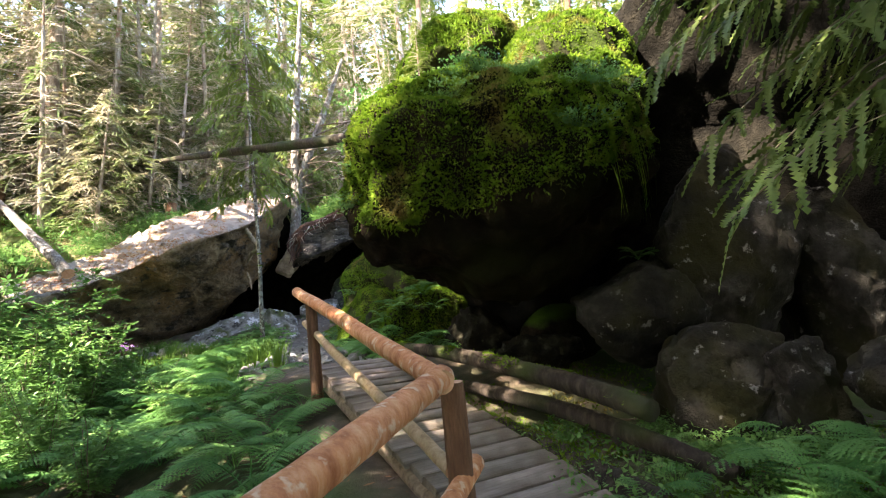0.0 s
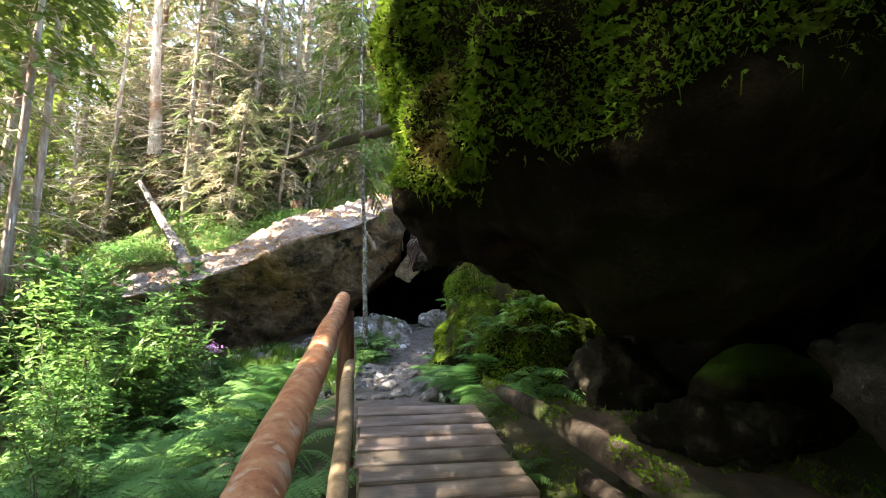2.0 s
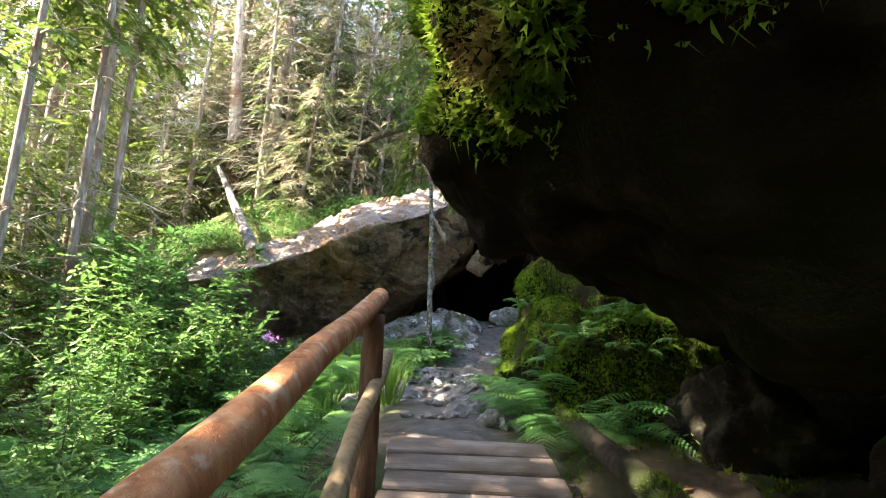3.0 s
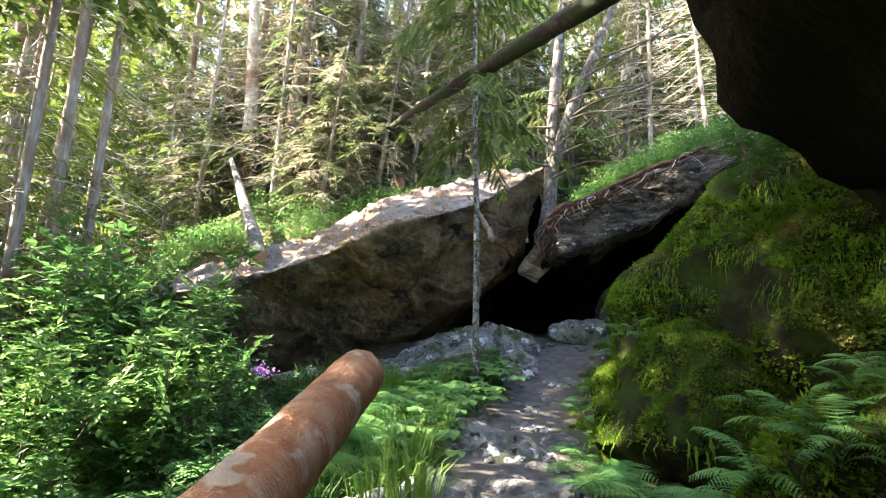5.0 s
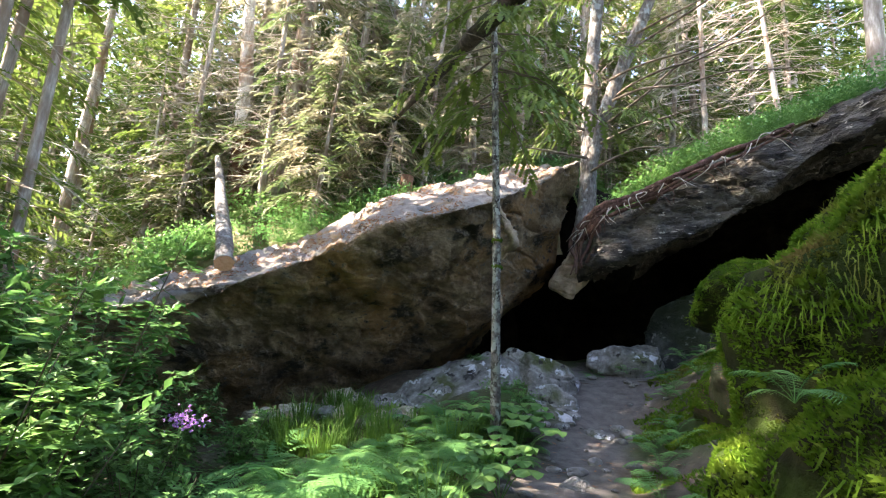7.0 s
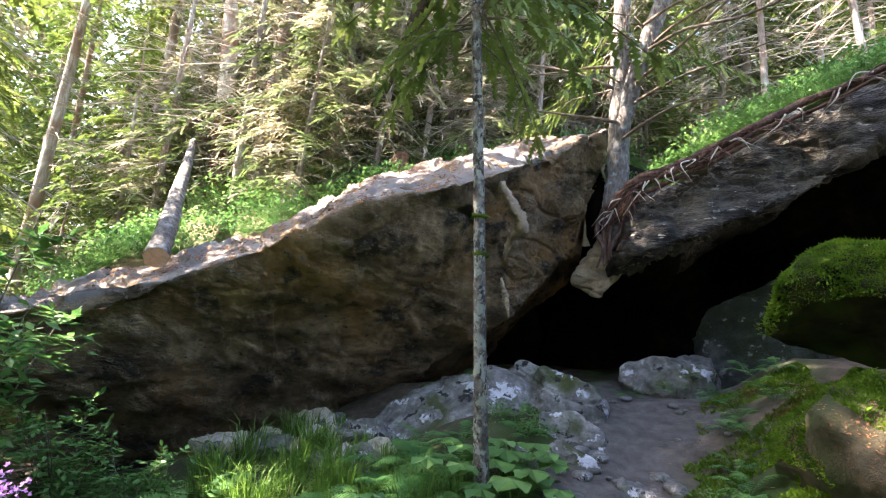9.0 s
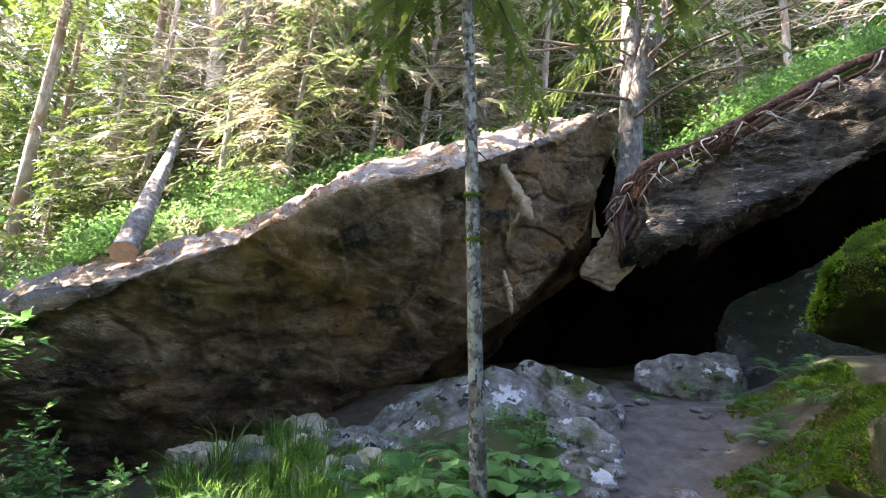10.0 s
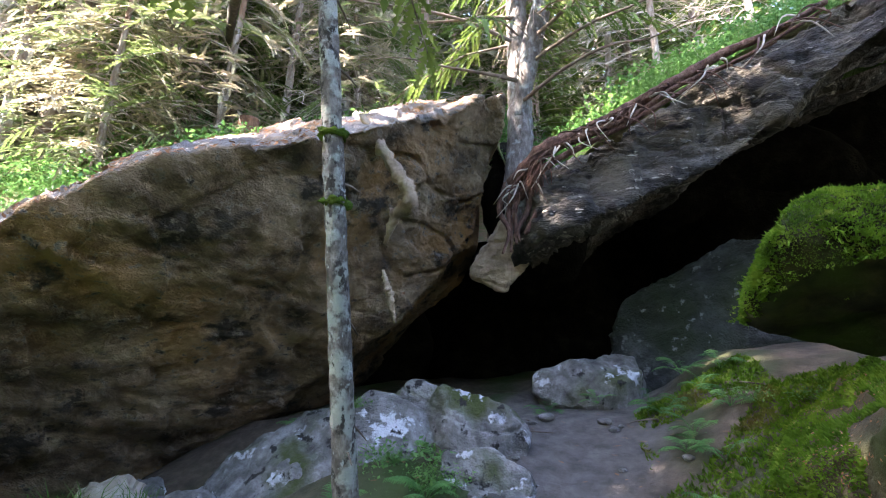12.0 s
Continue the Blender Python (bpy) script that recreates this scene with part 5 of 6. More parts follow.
part("leaning_stem", tube_mesh("leaning_stem", [(-4.0, 13.5, 5.5), (-3.85, 13.5, 6.2), (-3.6, 13.52, 7.0), (-3.1, 13.6, 8.3), (-2.5, 13.7, 10.0)], [0.08, 0.11, 0.11, 0.09, 0.04], M_BARK3, 14, 0.06, 22, 0.1, 60), rt)
rr = random.Random(31)


def root_line(points, r0, r1, seed, wob):
    rnd = random.Random(seed)
    pts = [Vector(p) + Vector((rnd.uniform(-wob, wob), rnd.uniform(-wob, wob), rnd.uniform(-wob, wob))) for p in points]
    n = len(pts)
    return tube_mesh("root", pts, [r0 + (r1 - r0) * (k / (n - 1)) ** 0.7 for k in range(n)], M_ROOT, 9, 0.12, seed, 0.25, 8 * n)


RIDGE = [(-4.05, 13.4, 4.7), (-3.7, 13.28, 4.98), (-3.3, 13.3, 5.12), (-2.9, 13.33, 5.26), (-2.5, 13.4, 5.44), (-2.1, 13.45, 5.6), (-1.7, 13.45, 5.74), (-1.3, 13.42, 5.88)]
part("root", root_line(RIDGE, 0.1, 0.025, 1, 0.03), rt, "thick red-brown root along the rock edge")
for k in range(2):
    part("root", root_line([(x, y - 0.05 - 0.03 * k, z - 0.1 - 0.07 * k) for x, y, z in RIDGE[:8 - k]], 0.05 - 0.006 * k, 0.012, 2 + k, 0.04), rt)
for k in range(5):
    x = -4.2 + 0.09 * k
    part("root", root_line([(x + 0.05, 13.42, 4.75), (x, 13.33, 4.45), (x - 0.05 * (k - 2), 13.25, 4.2), (x - 0.03 * (k - 2), 13.2, 3.95 + 0.05 * k)], 0.045, 0.012, 10 + k, 0.03), rt)
for k in range(64):
    t = rr.random() ** 1.3
    i = min(6, int(t * 7))
    a = Vector(RIDGE[i]).lerp(Vector(RIDGE[i + 1]), t * 7 - i) + Vector((0, -0.06, -0.04))
    dn = rr.uniform(0.1, 0.42) * (1.2 if t < 0.25 else 0.8)
    b = a + Vector((rr.uniform(-0.35, 0.35), rr.uniform(-0.16, 0.04), -dn))
    me = tube_mesh("root", [a, a.lerp(b, 0.5) + Vector((rr.uniform(-0.1, 0.1), -0.06, rr.uniform(-0.04, 0.06))), b], [0.011, 0.007, 0.003], M_ROOT if k % 3 else M_DEAD, 5, 0.1, k, 0, 9)
    part("root", me, rt)
lf, wd = Soup(), Soup()
for k in range(26):
    z = rr.uniform(6.4, 10.5)
    a = rr.uniform(0, 2 * math.pi)
    base = Vector((-3.98 + (z - 6.2) * 0.12, 13.58, z))
    bough(lf, wd, base, Vector((math.cos(a), math.sin(a), -0.1)).normalized(), rr.uniform(0.8, 2.0), rr, 0.09, 0.03, 0.55, 0.3, hang=0.7, n=9)
for k in range(330):
    z = rr.uniform(5.9, 9.6)
    q = (z - 5.5) / 4.5
    b = Vector((-4.0 + 1.45 * q ** 1.2, 13.5 + 0.2 * q, z)) if k % 3 else Vector((-3.98 + (z - 6.2) * 0.06, 13.58, z))
    a = rr.uniform(0, 2 * math.pi)
    d = Vector((math.cos(a), math.sin(a), 0))
    ln = rr.uniform(0.15, 0.7)
    wd.stem([b, b + d * ln * 0.5 + Vector((0, 0, 0.02)), b + d * ln * 0.8 - Vector((0, 0, 0.35 * ln)), b + d * ln - Vector((0, 0, 0.9 * ln))], 0.006, 0.0015, 3)
tagged(part("branchwork", wd.mesh("branchwork", M_TWIG, True), rt), kind="stuff")
part("crown", lf.mesh("crown", M_NEEDLE), rt)
for k, (a, b) in enumerate([((-3.95, 13.5, 6.1), (-2.0, 12.9, 6.1)), ((-3.9, 13.5, 6.7), (-5.6, 12.6, 6.5)), ((-3.7, 13.5, 6.9), (-1.4, 12.6, 6.7)), ((-3.95, 13.4, 5.9), (-5.2, 12.4, 5.9)), ((-3.6, 13.5, 7.2), (-1.8, 12.2, 6.5)), ((-3.75, 13.4, 6.35), (-0.6, 12.6, 7.4)), ((-3.6, 13.4, 6.8), (-0.9, 12.4, 6.0)), ((-3.3, 13.5, 7.6), (-0.4, 12.4, 7.9)), ((-3.9, 13.4, 5.7), (-2.3, 12.6, 5.5)), ((-4.0, 13.4, 6.4), (-6.2, 12.2, 6.9)), ((-3.2, 13.5, 7.9), (-1.2, 12.0, 7.0))]):
    part("dead_limb", tube_mesh("dead_limb", line_points(a, b, 6, -0.1, 0.05, k), [0.024, 0.02, 0.016, 0.012, 0.008, 0.003], M_TWIG, 6, 0.1, k, 0, 20), rt, "bare dry limb")

# short dead stubs and moss cuffs on the young trunk
for k in range(34):
    z = rr.uniform(2.4, 8.5)
    t = (z - 1.9) / 7.1
    base = sap_at(z)
    a = rr.uniform(0, 2 * math.pi)
    d = Vector((math.cos(a), math.sin(a), rr.uniform(-0.5, 0.1)))
    ln = rr.uniform(0.04, 0.14) if z < 4.3 else rr.uniform(0.2, 0.8)
    part("twig", tube_mesh("twig", [base, base + d * ln * 0.5, base + d * ln + Vector((0, 0, -0.03))], [0.008, 0.005, 0.002], M_TWIG, 5, 0, k, 0, 6), sap)
lf, wd = Soup(), Soup()
for k in range(70):
    z = rr.uniform(4.9, 9.0)
    a = rr.uniform(0, 2 * math.pi)
    bough(lf, wd, sap_at(z), Vector((math.cos(a), math.sin(a), -0.2)).normalized(), rr.uniform(0.4, 1.3), rr, 0.1, 0.04, 0.5, 0.28, hang=0.7)
tagged(part("branchwork", wd.mesh("branchwork", M_TWIG, True), sap), kind="stuff")
part("crown", lf.mesh("crown", M_NEEDLE), sap)
for z in (3.52, 3.76):
    cuff = blob_rock("moss_cuff", (0.05, 0.05, 0.028), int(z * 10), M_MOSS, 3, amp=0.014, scale=12, fine=0.02, cuts=0)
    part("moss_cuff", cuff, sap, "ring of dark moss", Matrix.Translation(sap_at(z)))

# ---- spruce whose boughs hang over the dark hollow ----
hs = thing("spruce", "dark spruce with long hanging boughs beside the hollow", "tree")
part("trunk", tube_mesh("trunk", [(3.6, 2.4, 0.6), (3.6, 2.45, 4.0), (3.55, 2.5, 9.0)], [0.16, 0.13, 0.05], M_BARK, 12, 0.05, 41, 0.1, 30), hs)
lf, wd = Soup(), Soup()
for k in range(60):
    z = rr.uniform(3.1, 5.6)
    a = math.radians(rr.uniform(145, 200))
    bough(lf, wd, Vector((3.6, 2.45, z)), Vector((math.cos(a), math.sin(a), 0.0)).normalized(), rr.uniform(1.1, 2.35), rr, 0.09, 0.03, 0.5, 0.36, hang=0.8, n=11)
tagged(part("branchwork", wd.mesh("branchwork", M_TWIG, True), hs), kind="stuff")
part("crown", lf.mesh("crown", M_NEEDLE), hs)
def top_of(ob, x, y):
    """Height of a boulder's top at a place."""
    m = ob.matrix_basis
    near = [m @ v.co for v in ob.data.vertices]
    return max((p.z for p in near if math.hypot(p.x - x, p.y - y) < 0.12), default=ob.location.z)


for x, y, turn, size in ((0.02, 4.35, 40, 0.105), (-0.28, 4.75, 90, 0.085), (-0.4, 5.3, 10, 0.1), (0.5, 4.6, 200, 0.06)):
    sapling = put_kind(SPRUCES, SPRUCE_USED, 8, scaled(x, y, top_of(overhang, x, y) - 0.04, turn, size))
    tagged(sapling, "tiny bright green spruce sapling growing in the moss", group="spruce saplings on the boulder")

# ---- dry bushy spruces over the slab ----
DRYBUSH = [spruce_thing(60 + k, 5.5, 0.06, 1.9, M_DRY, 10, whorl=0.3, step=0.1, needle=0.034, twig=0.36, per=6, radius=0.07, droop=0.75, n=8, label="dry spruce with drooping yellow-brown boughs over the slab") for k in range(2)]
DRY_USED = [False, False]
for i, x, y, sz in [(1, -9.5, 12.3, 1.1), (0, -11.2, 13.0, 1.2), (1, -12.8, 12.0, 1.2), (0, -9.8, 14.4, 1.2), (1, -7.6, 14.4, 1.0), (0, -13.6, 13.8, 1.3), (1, -6.0, 16.8, 1.1), (0, -8.6, 16.4, 1.3), (1, -12.0, 15.6, 1.4), (0, -15.0, 11.6, 1.2), (1, -10.6, 17.6, 1.4), (0, -3.6, 18.2, 1.1), (0, -7.6, 12.6, 0.8), (1, -8.3, 11.7, 0.7), (0, -8.9, 13.2, 0.95), (1, -6.3, 13.8, 0.7), (0, -10.5, 12.4, 0.9), (1, -11.6, 11.3, 0.9)]:
    put_kind(DRYBUSH, DRY_USED, i, scaled(x, y, hill_z(x, y) - 0.05, 70 * x, sz, 4, -3))

# ---- undergrowth ----
SHRUBS = [shrub_thing(1, 2.2, 9, 0.095), shrub_thing(2, 1.7, 8, 0.085), shrub_thing(3, 1.2, 8, 0.075), shrub_thing(4, 2.7, 10, 0.1)]
SHRUB_USED = [False] * 4
for i, x, y, sz in [(3, -6.3, 6.9, 1.1), (3, -6.6, 8.1, 1.15), (0, -7.1, 7.3, 1.6), (3, -5.5, 7.1, 1.0), (0, -5.1, 7.25, 0.95), (0, -5.3, 6.3, 1.0), (1, -4.6, 5.9, 0.9), (3, -6.9, 6.9, 0.95), (0, -6.6, 5.6, 1.0), (1, -5.6, 8.2, 0.75), (2, -5.0, 8.0, 0.85), (3, -7.6, 7.8, 0.9), (0, -7.9, 6.2, 1.0),
                    (1, -3.9, 5.2, 0.7), (2, -3.5, 6.6, 0.75), (0, -8.6, 8.0, 0.9), (2, -4.2, 7.3, 0.8), (3, -9.5, 7.4, 1.0), (1, -6.2, 4.6, 1.0), (0, -4.9, 4.4, 0.8), (2, -3.1, 4.7, 0.8), (1, -7.0, 8.1, 0.6), (1, -6.35, 8.9, 0.75), (2, -5.9, 9.2, 0.7)]:
    put_kind(SHRUBS, SHRUB_USED, i, scaled(x, y, ground(x, y) - 0.03, 47 * (x + y), sz))
for i, x, y, z, sz in [(2, -0.75, 8.35, 3.6, 0.6), (1, -0.35, 8.2, 3.65, 0.65), (2, -0.5, 9.0, 4.0, 0.8), (1, 0.1, 8.6, 3.9, 0.8)]:
    put_kind(SHRUBS, SHRUB_USED, i, scaled(x, y, z, 31 * (x + y), sz))

vr = random.Random(12)
n = 0
while n < 215:
    x, y = vr.uniform(-6.2, -0.8), vr.uniform(1.5, 11.3)
    w = trail(x, y)[2]
    far_left = 0.5 + 3.6 * (1 - smooth(y, 7.5, 11.0)) + 1.0
    if not 0.62 < w < far_left:
        continue
    if x < -4.6 and y > 10.4:
        continue
    sz = vr.uniform(0.6, 1.1) * (0.65 if w < 1.0 else 1.0) * (1.0 if y < 8.6 else 0.75)
    k = vr.randrange(4) if w < 2.6 else 4 + vr.randrange(2)
    put_kind(FERN_KINDS, FERN_USED, k, scaled(x, y, ground(x, y) - 0.02, vr.uniform(0, 360), sz, vr.uniform(-8, 8), vr.uniform(-8, 8)))
    n += 1
for x, y, sz in [(0.62, 2.75, 0.5), (1.0, 2.35, 0.6), (1.5, 2.45, 0.75), (1.35, 3.2, 0.45), (1.9, 2.9, 0.8), (2.3, 3.0, 0.7), (0.5, 3.6, 0.35), (2.0, 2.2, 0.8), (1.75, 3.7, 0.5), (2.6, 2.6, 0.8), (0.15, 4.6, 0.35), (-0.2, 5.4, 0.35),
                 (-0.55, 6.3, 0.45), (-0.85, 6.75, 0.5), (-0.7, 7.2, 0.7), (-1.0, 7.3, 0.7), (-0.45, 6.9, 0.7), (-1.2, 7.65, 0.65), (-1.45, 7.9, 0.55), (-0.9, 7.75, 0.7), (-0.5, 7.5, 0.8), (-0.2, 7.1, 0.7), (-1.75, 8.3, 0.5), (-1.98, 8.75, 0.4), (-0.15, 6.5, 0.6),
                 (-2.3, 10.0, 0.5), (-2.45, 10.7, 0.45), (-2.6, 11.3, 0.4), (-2.75, 12.6, 0.3), (-2.9, 13.2, 0.35), (-2.6, 13.4, 0.35), (-3.9, 13.5, 0.3), (-2.45, 12.9, 0.35), (-4.15, 11.6, 0.35), (-4.35, 12.1, 0.3), (-4.0, 11.2, 0.45), (-6.1, 12.75, 0.4), (-3.75, 9.75, 0.6), (-4.1, 10.0, 0.65), (-4.4, 10.4, 0.6), (-4.0, 10.7, 0.55), (-3.6, 10.2, 0.45), (-4.7, 10.2, 0.65), (-4.4, 9.6, 0.7), (-5.0, 10.6, 0.5), (-0.95, 6.95, 0.7), (-1.25, 7.35, 0.6), (-0.6, 7.0, 0.8), (-1.55, 8.05, 0.55), (-0.3, 6.8, 0.7), (1.2, 2.0, 0.7), (1.7, 1.9, 0.7), (0.95, 2.9, 0.4)]:
    put_kind(FERN_KINDS, FERN_USED, vr.randrange(4), scaled(x, y, ground(x, y) - 0.02, vr.uniform(0, 360), sz))
for x, y, sz in [(-4.4, 11.0, 0.5), (-4.7, 10.85, 0.55), (-4.95, 11.15, 0.5), (-4.25, 10.75, 0.5), (-4.6, 11.25, 0.45), (-4.1, 11.05, 0.42), (-4.9, 10.5, 0.6), (-4.2, 10.3, 0.55), (-3.7, 10.75, 0.4), (-4.8, 10.7, 0.7), (-4.5, 10.75, 0.65),
                 (-2.5, 11.6, 0.38), (-2.62, 12.0, 0.36), (-2.55, 12.35, 0.34), (-2.4, 11.1, 0.4), (-2.7, 12.75, 0.34)]:
    put_kind(FERN_KINDS, FERN_USED, vr.randrange(4), scaled(x, y, ground(x, y) - 0.02, vr.uniform(0, 360), sz))
for p, n in surface_points(fern_bank, 400, lambda p, n, r: n.z > 0.1 and p.y < 7.3, 92)[:18]:
    put_kind(FERN_KINDS, FERN_USED, vr.randrange(4), scaled(p.x, p.y, p.z - 0.02, vr.uniform(0, 360), vr.uniform(0.24, 0.4)))
put_kind(FERN_KINDS, FERN_USED, 1, scaled(1.75, 4.6, 2.36, 30, 0.28))
put_kind(FERN_KINDS, FERN_USED, 3, scaled(-1.55, 8.3, 2.6, 200, 0.3))
for x, y, sz in [(-1.0, 6.75, 0.7), (-0.75, 6.55, 0.75), (-0.45, 6.4, 0.75), (-0.95, 7.1, 0.7), (-1.3, 7.15, 0.6), (-0.7, 6.85, 0.8), (-1.5, 7.7, 0.55), (-1.2, 7.5, 0.7), (0.8, 2.45, 0.5), (1.2, 2.6, 0.5), (1.55, 2.75, 0.55), (1.05, 2.15, 0.5), (1.85, 2.5, 0.6), (2.2, 2.6, 0.6)]:
    put_kind(FERN_KINDS, FERN_USED, vr.randrange(4), scaled(x, y, ground(x, y) - 0.02, vr.uniform(0, 360), sz))
for x, y, z, sz in [(-5.65, 12.35, 2.4, 0.36), (-3.0, 13.3, 2.62, 0.3), (-2.75, 13.75, 2.85, 0.34), (-2.45, 13.5, 2.9, 0.34), (-3.45, 13.55, 2.6, 0.26)]:
    put_kind(FERN_KINDS, FERN_USED, vr.randrange(4), scaled(x, y, z, vr.uniform(0, 360), sz))


def clump_mesh(seed, size, count, leaf_size, material, height):
    rnd = random.Random(seed)
    s = Soup()
    for k in range(count):
        a, r = rnd.uniform(0, 2 * math.pi), size * math.sqrt(rnd.random())
        p = Vector((r * math.cos(a), r * math.sin(a), height * rnd.uniform(0.15, 1.0) * (1 - 0.5 * (r / size) ** 2)))
        d = rand_dir(rnd, 0.3)
        leaf(s, p, d, (Vector((0, 0, 1)) + rand_dir(rnd, 0) * 0.5).normalized(), leaf_size * rnd.uniform(0.7, 1.3), 0.55)
        s.tri(Vector((-0.002, 0, -0.01)), Vector((0.002, 0, -0.01)), p)
    return s.mesh("bilberry_bush", material)


CLUMPS = [clump_mesh(k, 0.45, 280, 0.052, M_LEAF, 0.34) for k in range(3)]
SMALL = [clump_mesh(10 + k, 0.22, 190, 0.03, M_LEAF, 0.12) for k in range(2)]
hr = random.Random(15)
rim_rows = catmull(RIM[1:12], 200)
for k in range(300):
    row = rim_rows[hr.randrange(200)]
    e = 0.15 + abs(hr.gauss(0, 2.2)) * (0.5 if row[0] > -4.0 else 1.0)
    if -5.2 < row[0] < -4.0 and e < 0.6:
        continue
    if row[0] < -4.6 and e < 0.35:
        e += 0.4
    x, y = row[0] + row[3] * e, row[1] + row[4] * e
    o = part("bilberry_bush", CLUMPS[k % 3], at=scaled(x, y, hill_z(x, y) - 0.03, hr.uniform(0, 360), hr.uniform(0.6, 1.3)))
    tagged(o, "low bright green bilberry bush on the slope", "bush", "bilberry bushes on the slope")
for k in range(110):
    x, y = (hr.uniform(-6, 2.6), hr.uniform(1.5, 13)) if k < 60 else (hr.uniform(0.5, 2.6), hr.uniform(1.9, 4.2))
    w = trail(x, y)[2]
    if abs(w) < 0.6 or (x < -4.8 and y > 10.8):
        continue
    o = part("ground_plant", SMALL[k % 2], at=scaled(x, y, ground(x, y) - 0.01, hr.uniform(0, 360), hr.uniform(0.7, 1.5)))
    tagged(o, "small leafy green ground plant", "plant", "small ground plants")

for k, (x, y, z) in enumerate([(-4.3, 11.85, 2.26), (-4.45, 11.7, 2.16), (-4.15, 11.8, 2.24), (-4.55, 11.5, 2.0), (-4.3, 11.6, 2.1), (-4.6, 11.85, 2.26), (-5.0, 12.05, 2.66)]):
    o = part("ground_plant", SMALL[k % 2], at=scaled(x, y, z, 61 * k, 0.7 + 0.15 * (k % 3)))
    tagged(o, "small leafy green plant growing between the stones", "plant", "small ground plants")
for k, (p, nrm) in enumerate(surface_points(overhang, 260, lambda p, n, r: p.z > 3.0 and n.z > 0.1 and p.y < 5.0, 91)[:46]):
    o = part("moss_plant", SMALL[k % 2], at=scaled(p.x, p.y, p.z, 40 * k, 0.45 + 0.3 * (k % 3)))
    tagged(o, "small leafy plant growing in the moss", "plant", "small plants in the moss")


def grass_tuft(seed, blades, height):
    rnd = random.Random(seed)
    s = Soup()
    for k in range(blades):
        a = rnd.uniform(0, 2 * math.pi)
        d = Vector((math.cos(a), math.sin(a), 0))
        b = d * rnd.uniform(0, 0.1)
        sd = Vector((-d.y, d.x, 0)) * 0.005
        h = height * rnd.uniform(0.5, 1.1)
        lean = rnd.uniform(0.2, 0.8) * h
        p1, p2 = b + d * lean * 0.35 + Vector((0, 0, h * 0.65)), b + d * lean + Vector((0, 0, h * rnd.uniform(0.6, 0.95)))
        s.quad(b - sd, b + sd, p1 + sd * 0.8, p1 - sd * 0.8)
        s.tri(p1 - sd * 0.8, p1 + sd * 0.8, p2)
    return s.mesh("grass_tuft", M_GRASS)


for k in range(34):
    x, y = hr.uniform(-5.0, -2.9), hr.uniform(7.4, 9.4)
    if trail(x, y)[2] > 0.75:
        put_kind(FERN_KINDS, FERN_USED, k % 4, scaled(x, y, ground(x, y) - 0.02, 77 * k, hr.uniform(0.7, 1.0)))
TUFTS = [grass_tuft(k, 70, 0.42) for k in range(3)]
for k in range(104):
    if k > 63:
        x, y = hr.uniform(-6.6, -4.9), hr.uniform(9.7, 11.1)
    elif k < 50:
        x, y = hr.uniform(-4.6, -2.2), hr.uniform(6.8, 9.2)
    else:
        x, y = hr.uniform(-5.6, -3.6), hr.uniform(9.2, 11.2)
    if trail(x, y)[2] < 0.55:
        continue
    o = part("grass_tuft", TUFTS[k % 3], at=scaled(x, y, ground(x, y) - 0.01, hr.uniform(0, 360), hr.uniform(0.6, 1.2)))
    tagged(o, "tuft of long green grass", "grass", "grass tufts")


def broadleaf(seed):
    rnd = random.Random(seed)
    pl = thing("broadleaf_plant", "low plant with large round green leaves", "plant", "broad-leaved plants")
    for k in range(6):
        a = k + rnd.uniform(-0.3, 0.3)
        d = Vector((math.cos(a), math.sin(a), 0))
        e = d * rnd.uniform(0.12, 0.25) + Vector((0, 0, rnd.uniform(0.14, 0.26)))
        s = Soup()
        s.stem([Vector((0, 0, 0)), e * 0.5 + Vector((0, 0, 0.04)), e], 0.004, 0.003, 4)
        r = rnd.uniform(0.06, 0.1)
        c = len(s.v)
        ring = [e + d * (r * math.cos(q)) + Vector((-d.y, d.x, 0)) * (r * math.sin(q)) + Vector((0, 0, -0.25 * r + 0.015 * math.sin(5 * q))) for q in [2 * math.pi * j / 14 for j in range(14)]]
        s.add([e] + ring, [[0, j + 1, (j + 1) % 14 + 1] for j in range(14)])
        part("leaf", s.mesh("leaf", M_LEAF), pl)
    return pl


BROAD = [broadleaf(1), broadleaf(2)]
BROAD_USED = [False, False]
for k, (x, y) in enumerate([(-3.35, 9.0), (-3.6, 9.5), (-3.15, 8.4), (-3.5, 9.9), (-2.95, 8.0), (-3.75, 10.05), (-3.2, 9.35), (-2.75, 7.6), (-3.9, 9.3), (-3.8, 11.0), (-3.95, 10.85), (-4.1, 10.6), (-3.7, 10.6), (-3.55, 10.35), (-3.9, 9.9)]):
    put_kind(BROAD, BROAD_USED, k % 2, scaled(x, y, ground(x, y) - 0.01, 50 * k, 1.15 if y < 10.2 else 1.5))

# ---- low moss on the ground beside the path and under the boulders ----
gm = random.Random(71)
s = Soup()
n = 0
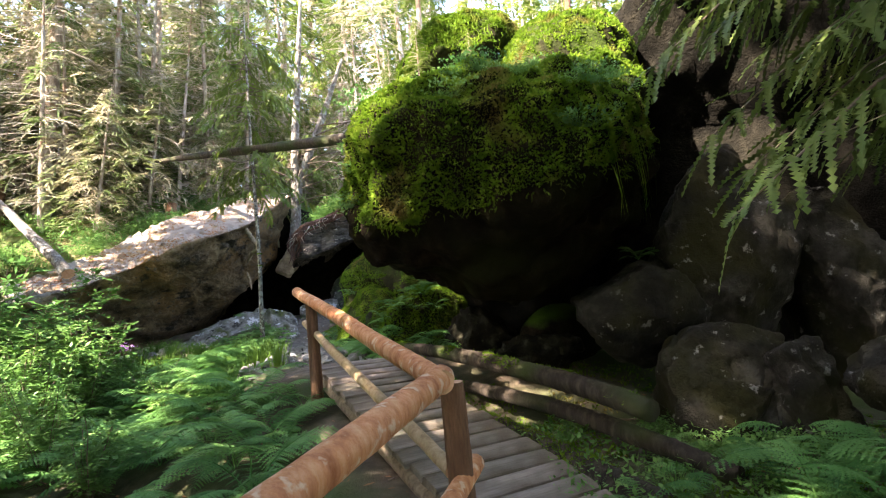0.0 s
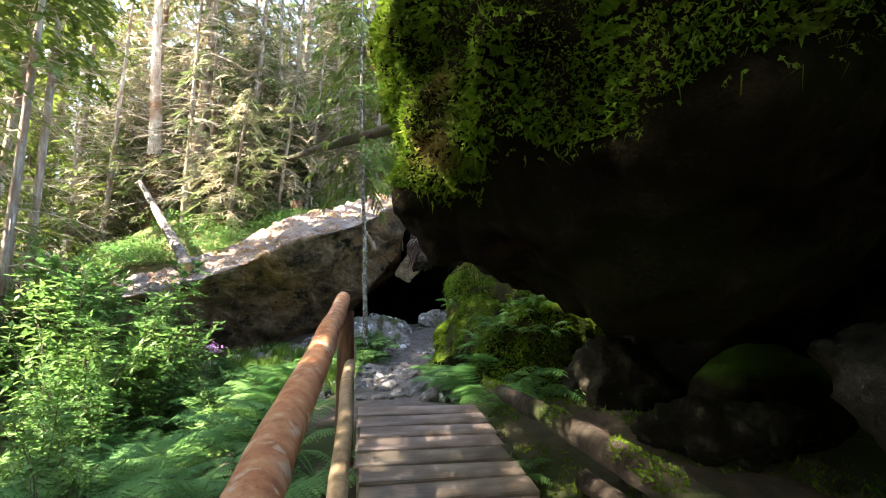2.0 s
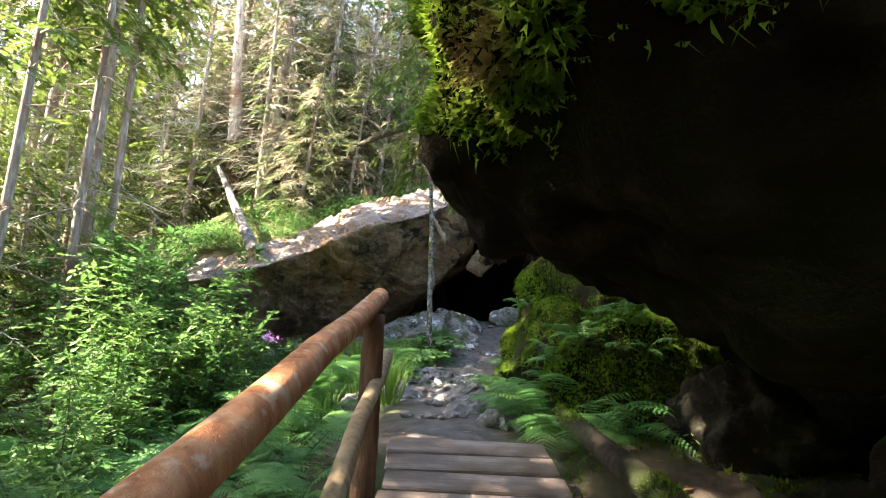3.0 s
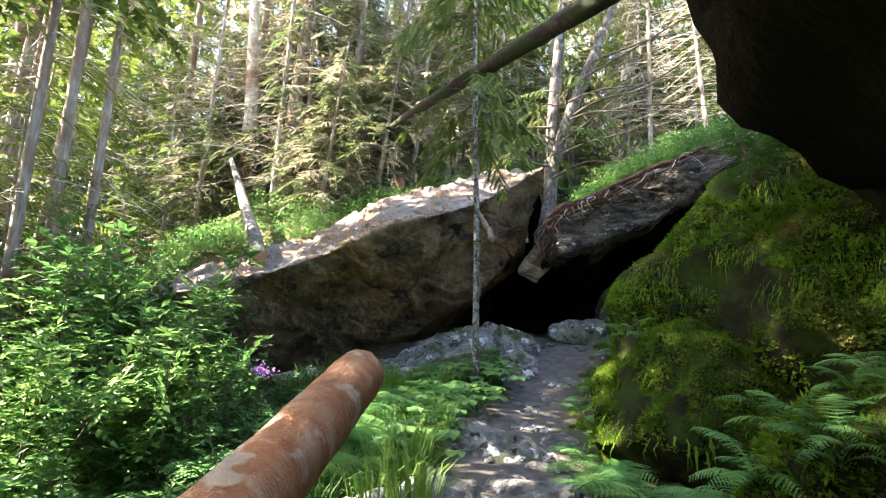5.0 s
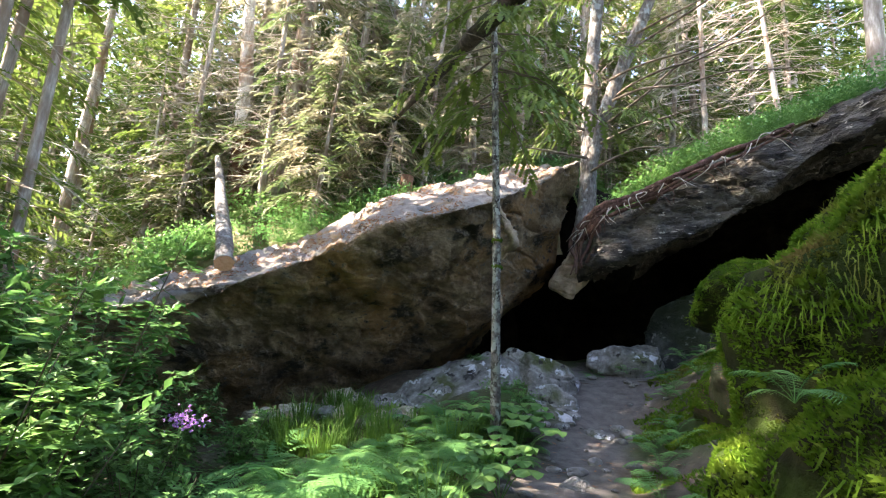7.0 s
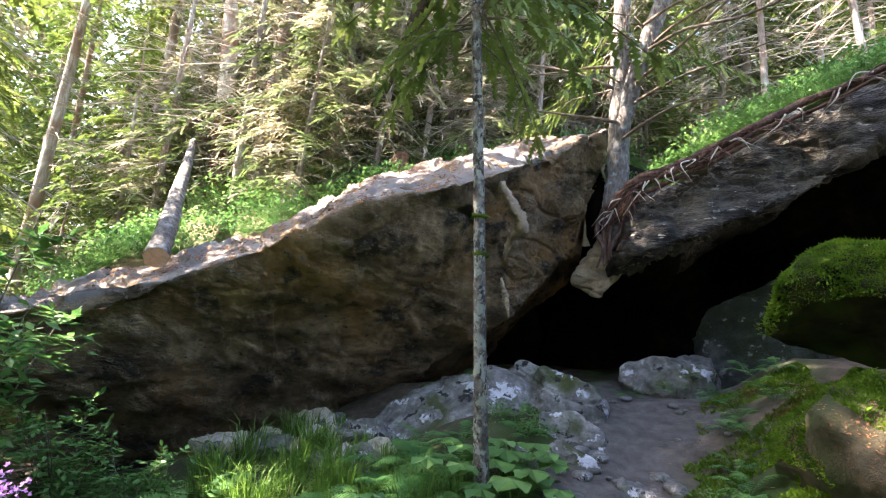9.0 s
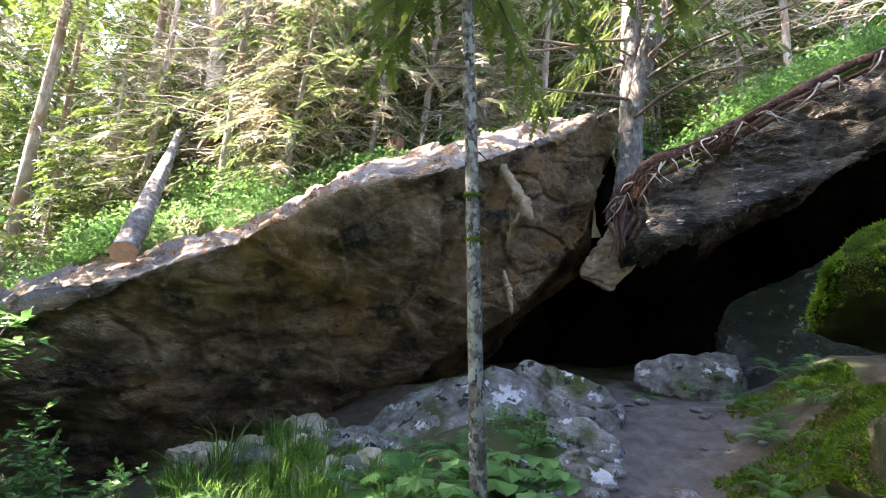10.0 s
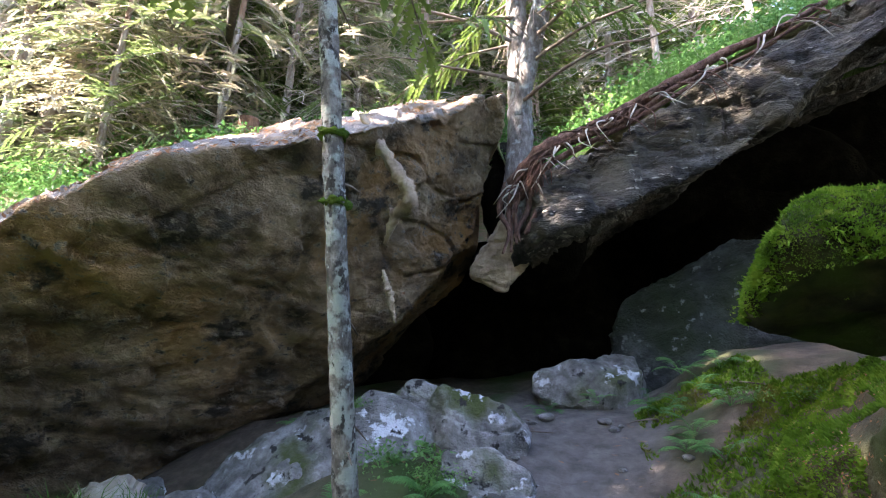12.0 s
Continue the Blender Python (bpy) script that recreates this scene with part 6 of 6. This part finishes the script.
while n < 44000:
    if n < 34000:
        x, y = gm.uniform(-3.2, -0.9), gm.uniform(9.6, 13.6)
    else:
        x, y = gm.uniform(-0.6, 3.0), gm.uniform(2.2, 6.6)
    n += 1
    if abs(trail(x, y)[2]) < 0.5 + 0.2 * noise.noise(Vector((x * 2, y * 2, 0))) or noise.noise(Vector((x * 1.6, y * 1.6, 3))) < -0.05:
        continue
    p = Vector((x, y, ground(x, y)))
    for k in range(2):
        d = (Vector((0, 0, 0.8)) + rand_dir(gm, 0) * 0.7).normalized()
        side = d.cross(rand_dir(gm, 0)).normalized() * gm.uniform(0.006, 0.012)
        s.tri(p - side, p + side, p + d * gm.uniform(0.015, 0.045))
tagged(new("ground_moss", s.mesh("ground_moss", M_MOSSLEAF)), "patches of low green moss on the ground", "moss", kind="stuff")

# ---- purple flower ----
fl = thing("purple_flower", "tall flower with a cluster of purple blossoms", "flower", at=(-5.25, 8.25, 0))
gz = ground(-5.25, 8.25)
s = Soup()
s.stem([Vector((0, 0, gz - 0.03)), Vector((0.01, 0, (gz + 2.05) / 2)), Vector((0.0, 0.02, 2.05))], 0.006, 0.004, 6)
part("stem", s.mesh("stem", M_LEAF, True), fl)
s = Soup()
for k in range(90):
    p = Vector((0, 0.02, 2.08)) + Vector((hr.gauss(0, 0.07), hr.gauss(0, 0.07), hr.gauss(0.02, 0.035)))
    for j in range(4):
        leaf(s, p, rand_dir(hr, 0.4), rand_dir(hr, 0.8), 0.02, 0.7)
part("blossom", s.mesh("blossom", M_PURPLE), fl, "cluster of small purple petals")

# ---- pale broken flakes on the slab ----
for pts, rad in [([(-4.93, 11.95, 5.03), (-4.76, 11.98, 4.74), (-4.6, 12.05, 4.44), (-4.55, 12.1, 4.25), (-4.72, 12.16, 4.15), (-4.86, 12.24, 3.96)], [0.02, 0.045, 0.055, 0.065, 0.045, 0.015]),
                 ([(-4.88, 12.24, 3.74), (-4.83, 12.26, 3.52), (-4.8, 12.3, 3.3)], [0.01, 0.035, 0.01])]:
    part("rock_flake", tube_mesh("rock_flake", pts, rad, M_FLAKE, 10, 0.25, 7, 0.9, 40), slab, "pale broken edge of rock")


# ---- litter ----
def litter(name, label, ob, count, keep, seed, material, length):
    """Fallen needles and scraps lying on a surface."""
    rnd = random.Random(seed)
    s = Soup()
    for p, n in surface_points(ob, count, keep, seed):
        a = rand_dir(rnd, 0)
        d = (a - n * a.dot(n)).normalized()
        w = d.cross(n) * (length * rnd.uniform(0.06, 0.25))
        q = p + n * 0.006
        e = d * (length * rnd.uniform(0.4, 1.2))
        s.quad(q - e * 0.5, q + w, q + e * 0.5, q - w)
    return tagged(new(name, s.mesh(name, material)), label, "litter", kind="stuff")


M_LITTER = mat("red-brown litter", [(0.12, 0.05, 0.02), (0.24, 0.11, 0.05), (0.36, 0.2, 0.1)], 4, bump=0)
litter("needle_litter", "red-brown needles and scraps on the slab top", slab, 60000, lambda p, n, r: n.z > 0.45 and noise.noise(p * 1.3) > -0.2 + 0.3 * r.random(), 1, M_LITTER, 0.075)
litter("needle_litter", "brown needles strewn over the mossy bank", moss_bank, 5000, lambda p, n, r: n.z > 0.1, 2, M_LITTER, 0.022)
pl = random.Random(44)
s = Soup()
for k in range(2600):
    x, y = pl.uniform(-5.0, 2.5), pl.uniform(0.5, 13.5)
    q = Vector((x, y, ground(x, y) + 0.012))
    d = Vector((pl.uniform(-1, 1), pl.uniform(-1, 1), pl.uniform(-0.05, 0.05))).normalized() * pl.uniform(0.015, 0.05)
    w = Vector((-d.y, d.x, 0)) * pl.uniform(0.1, 0.4)
    s.quad(q - d, q + w, q + d, q - w)
tagged(new("leaf_litter", s.mesh("leaf_litter", M_LITTER)), "brown leaf scraps and needles on the forest floor", "litter", kind="stuff")
twig_m = [tube_mesh("fallen_twig", [(0, 0, 0), (0.12, 0.02, 0.012), (0.26, -0.01, 0.006), (0.4, 0.03, 0.0)], [0.007, 0.006, 0.005, 0.002], M_TWIG, 5, 0.1, k, 0, 10) for k in range(3)]
for k in range(60):
    x, y = pl.uniform(-4.8, 2.4), pl.uniform(1.5, 13.2)
    o = part("fallen_twig", twig_m[k % 3], at=scaled(x, y, ground(x, y) + 0.012, pl.uniform(0, 360), pl.uniform(0.5, 1.4)))
    tagged(o, "dry fallen twig on the forest floor", "twig", "fallen twigs")
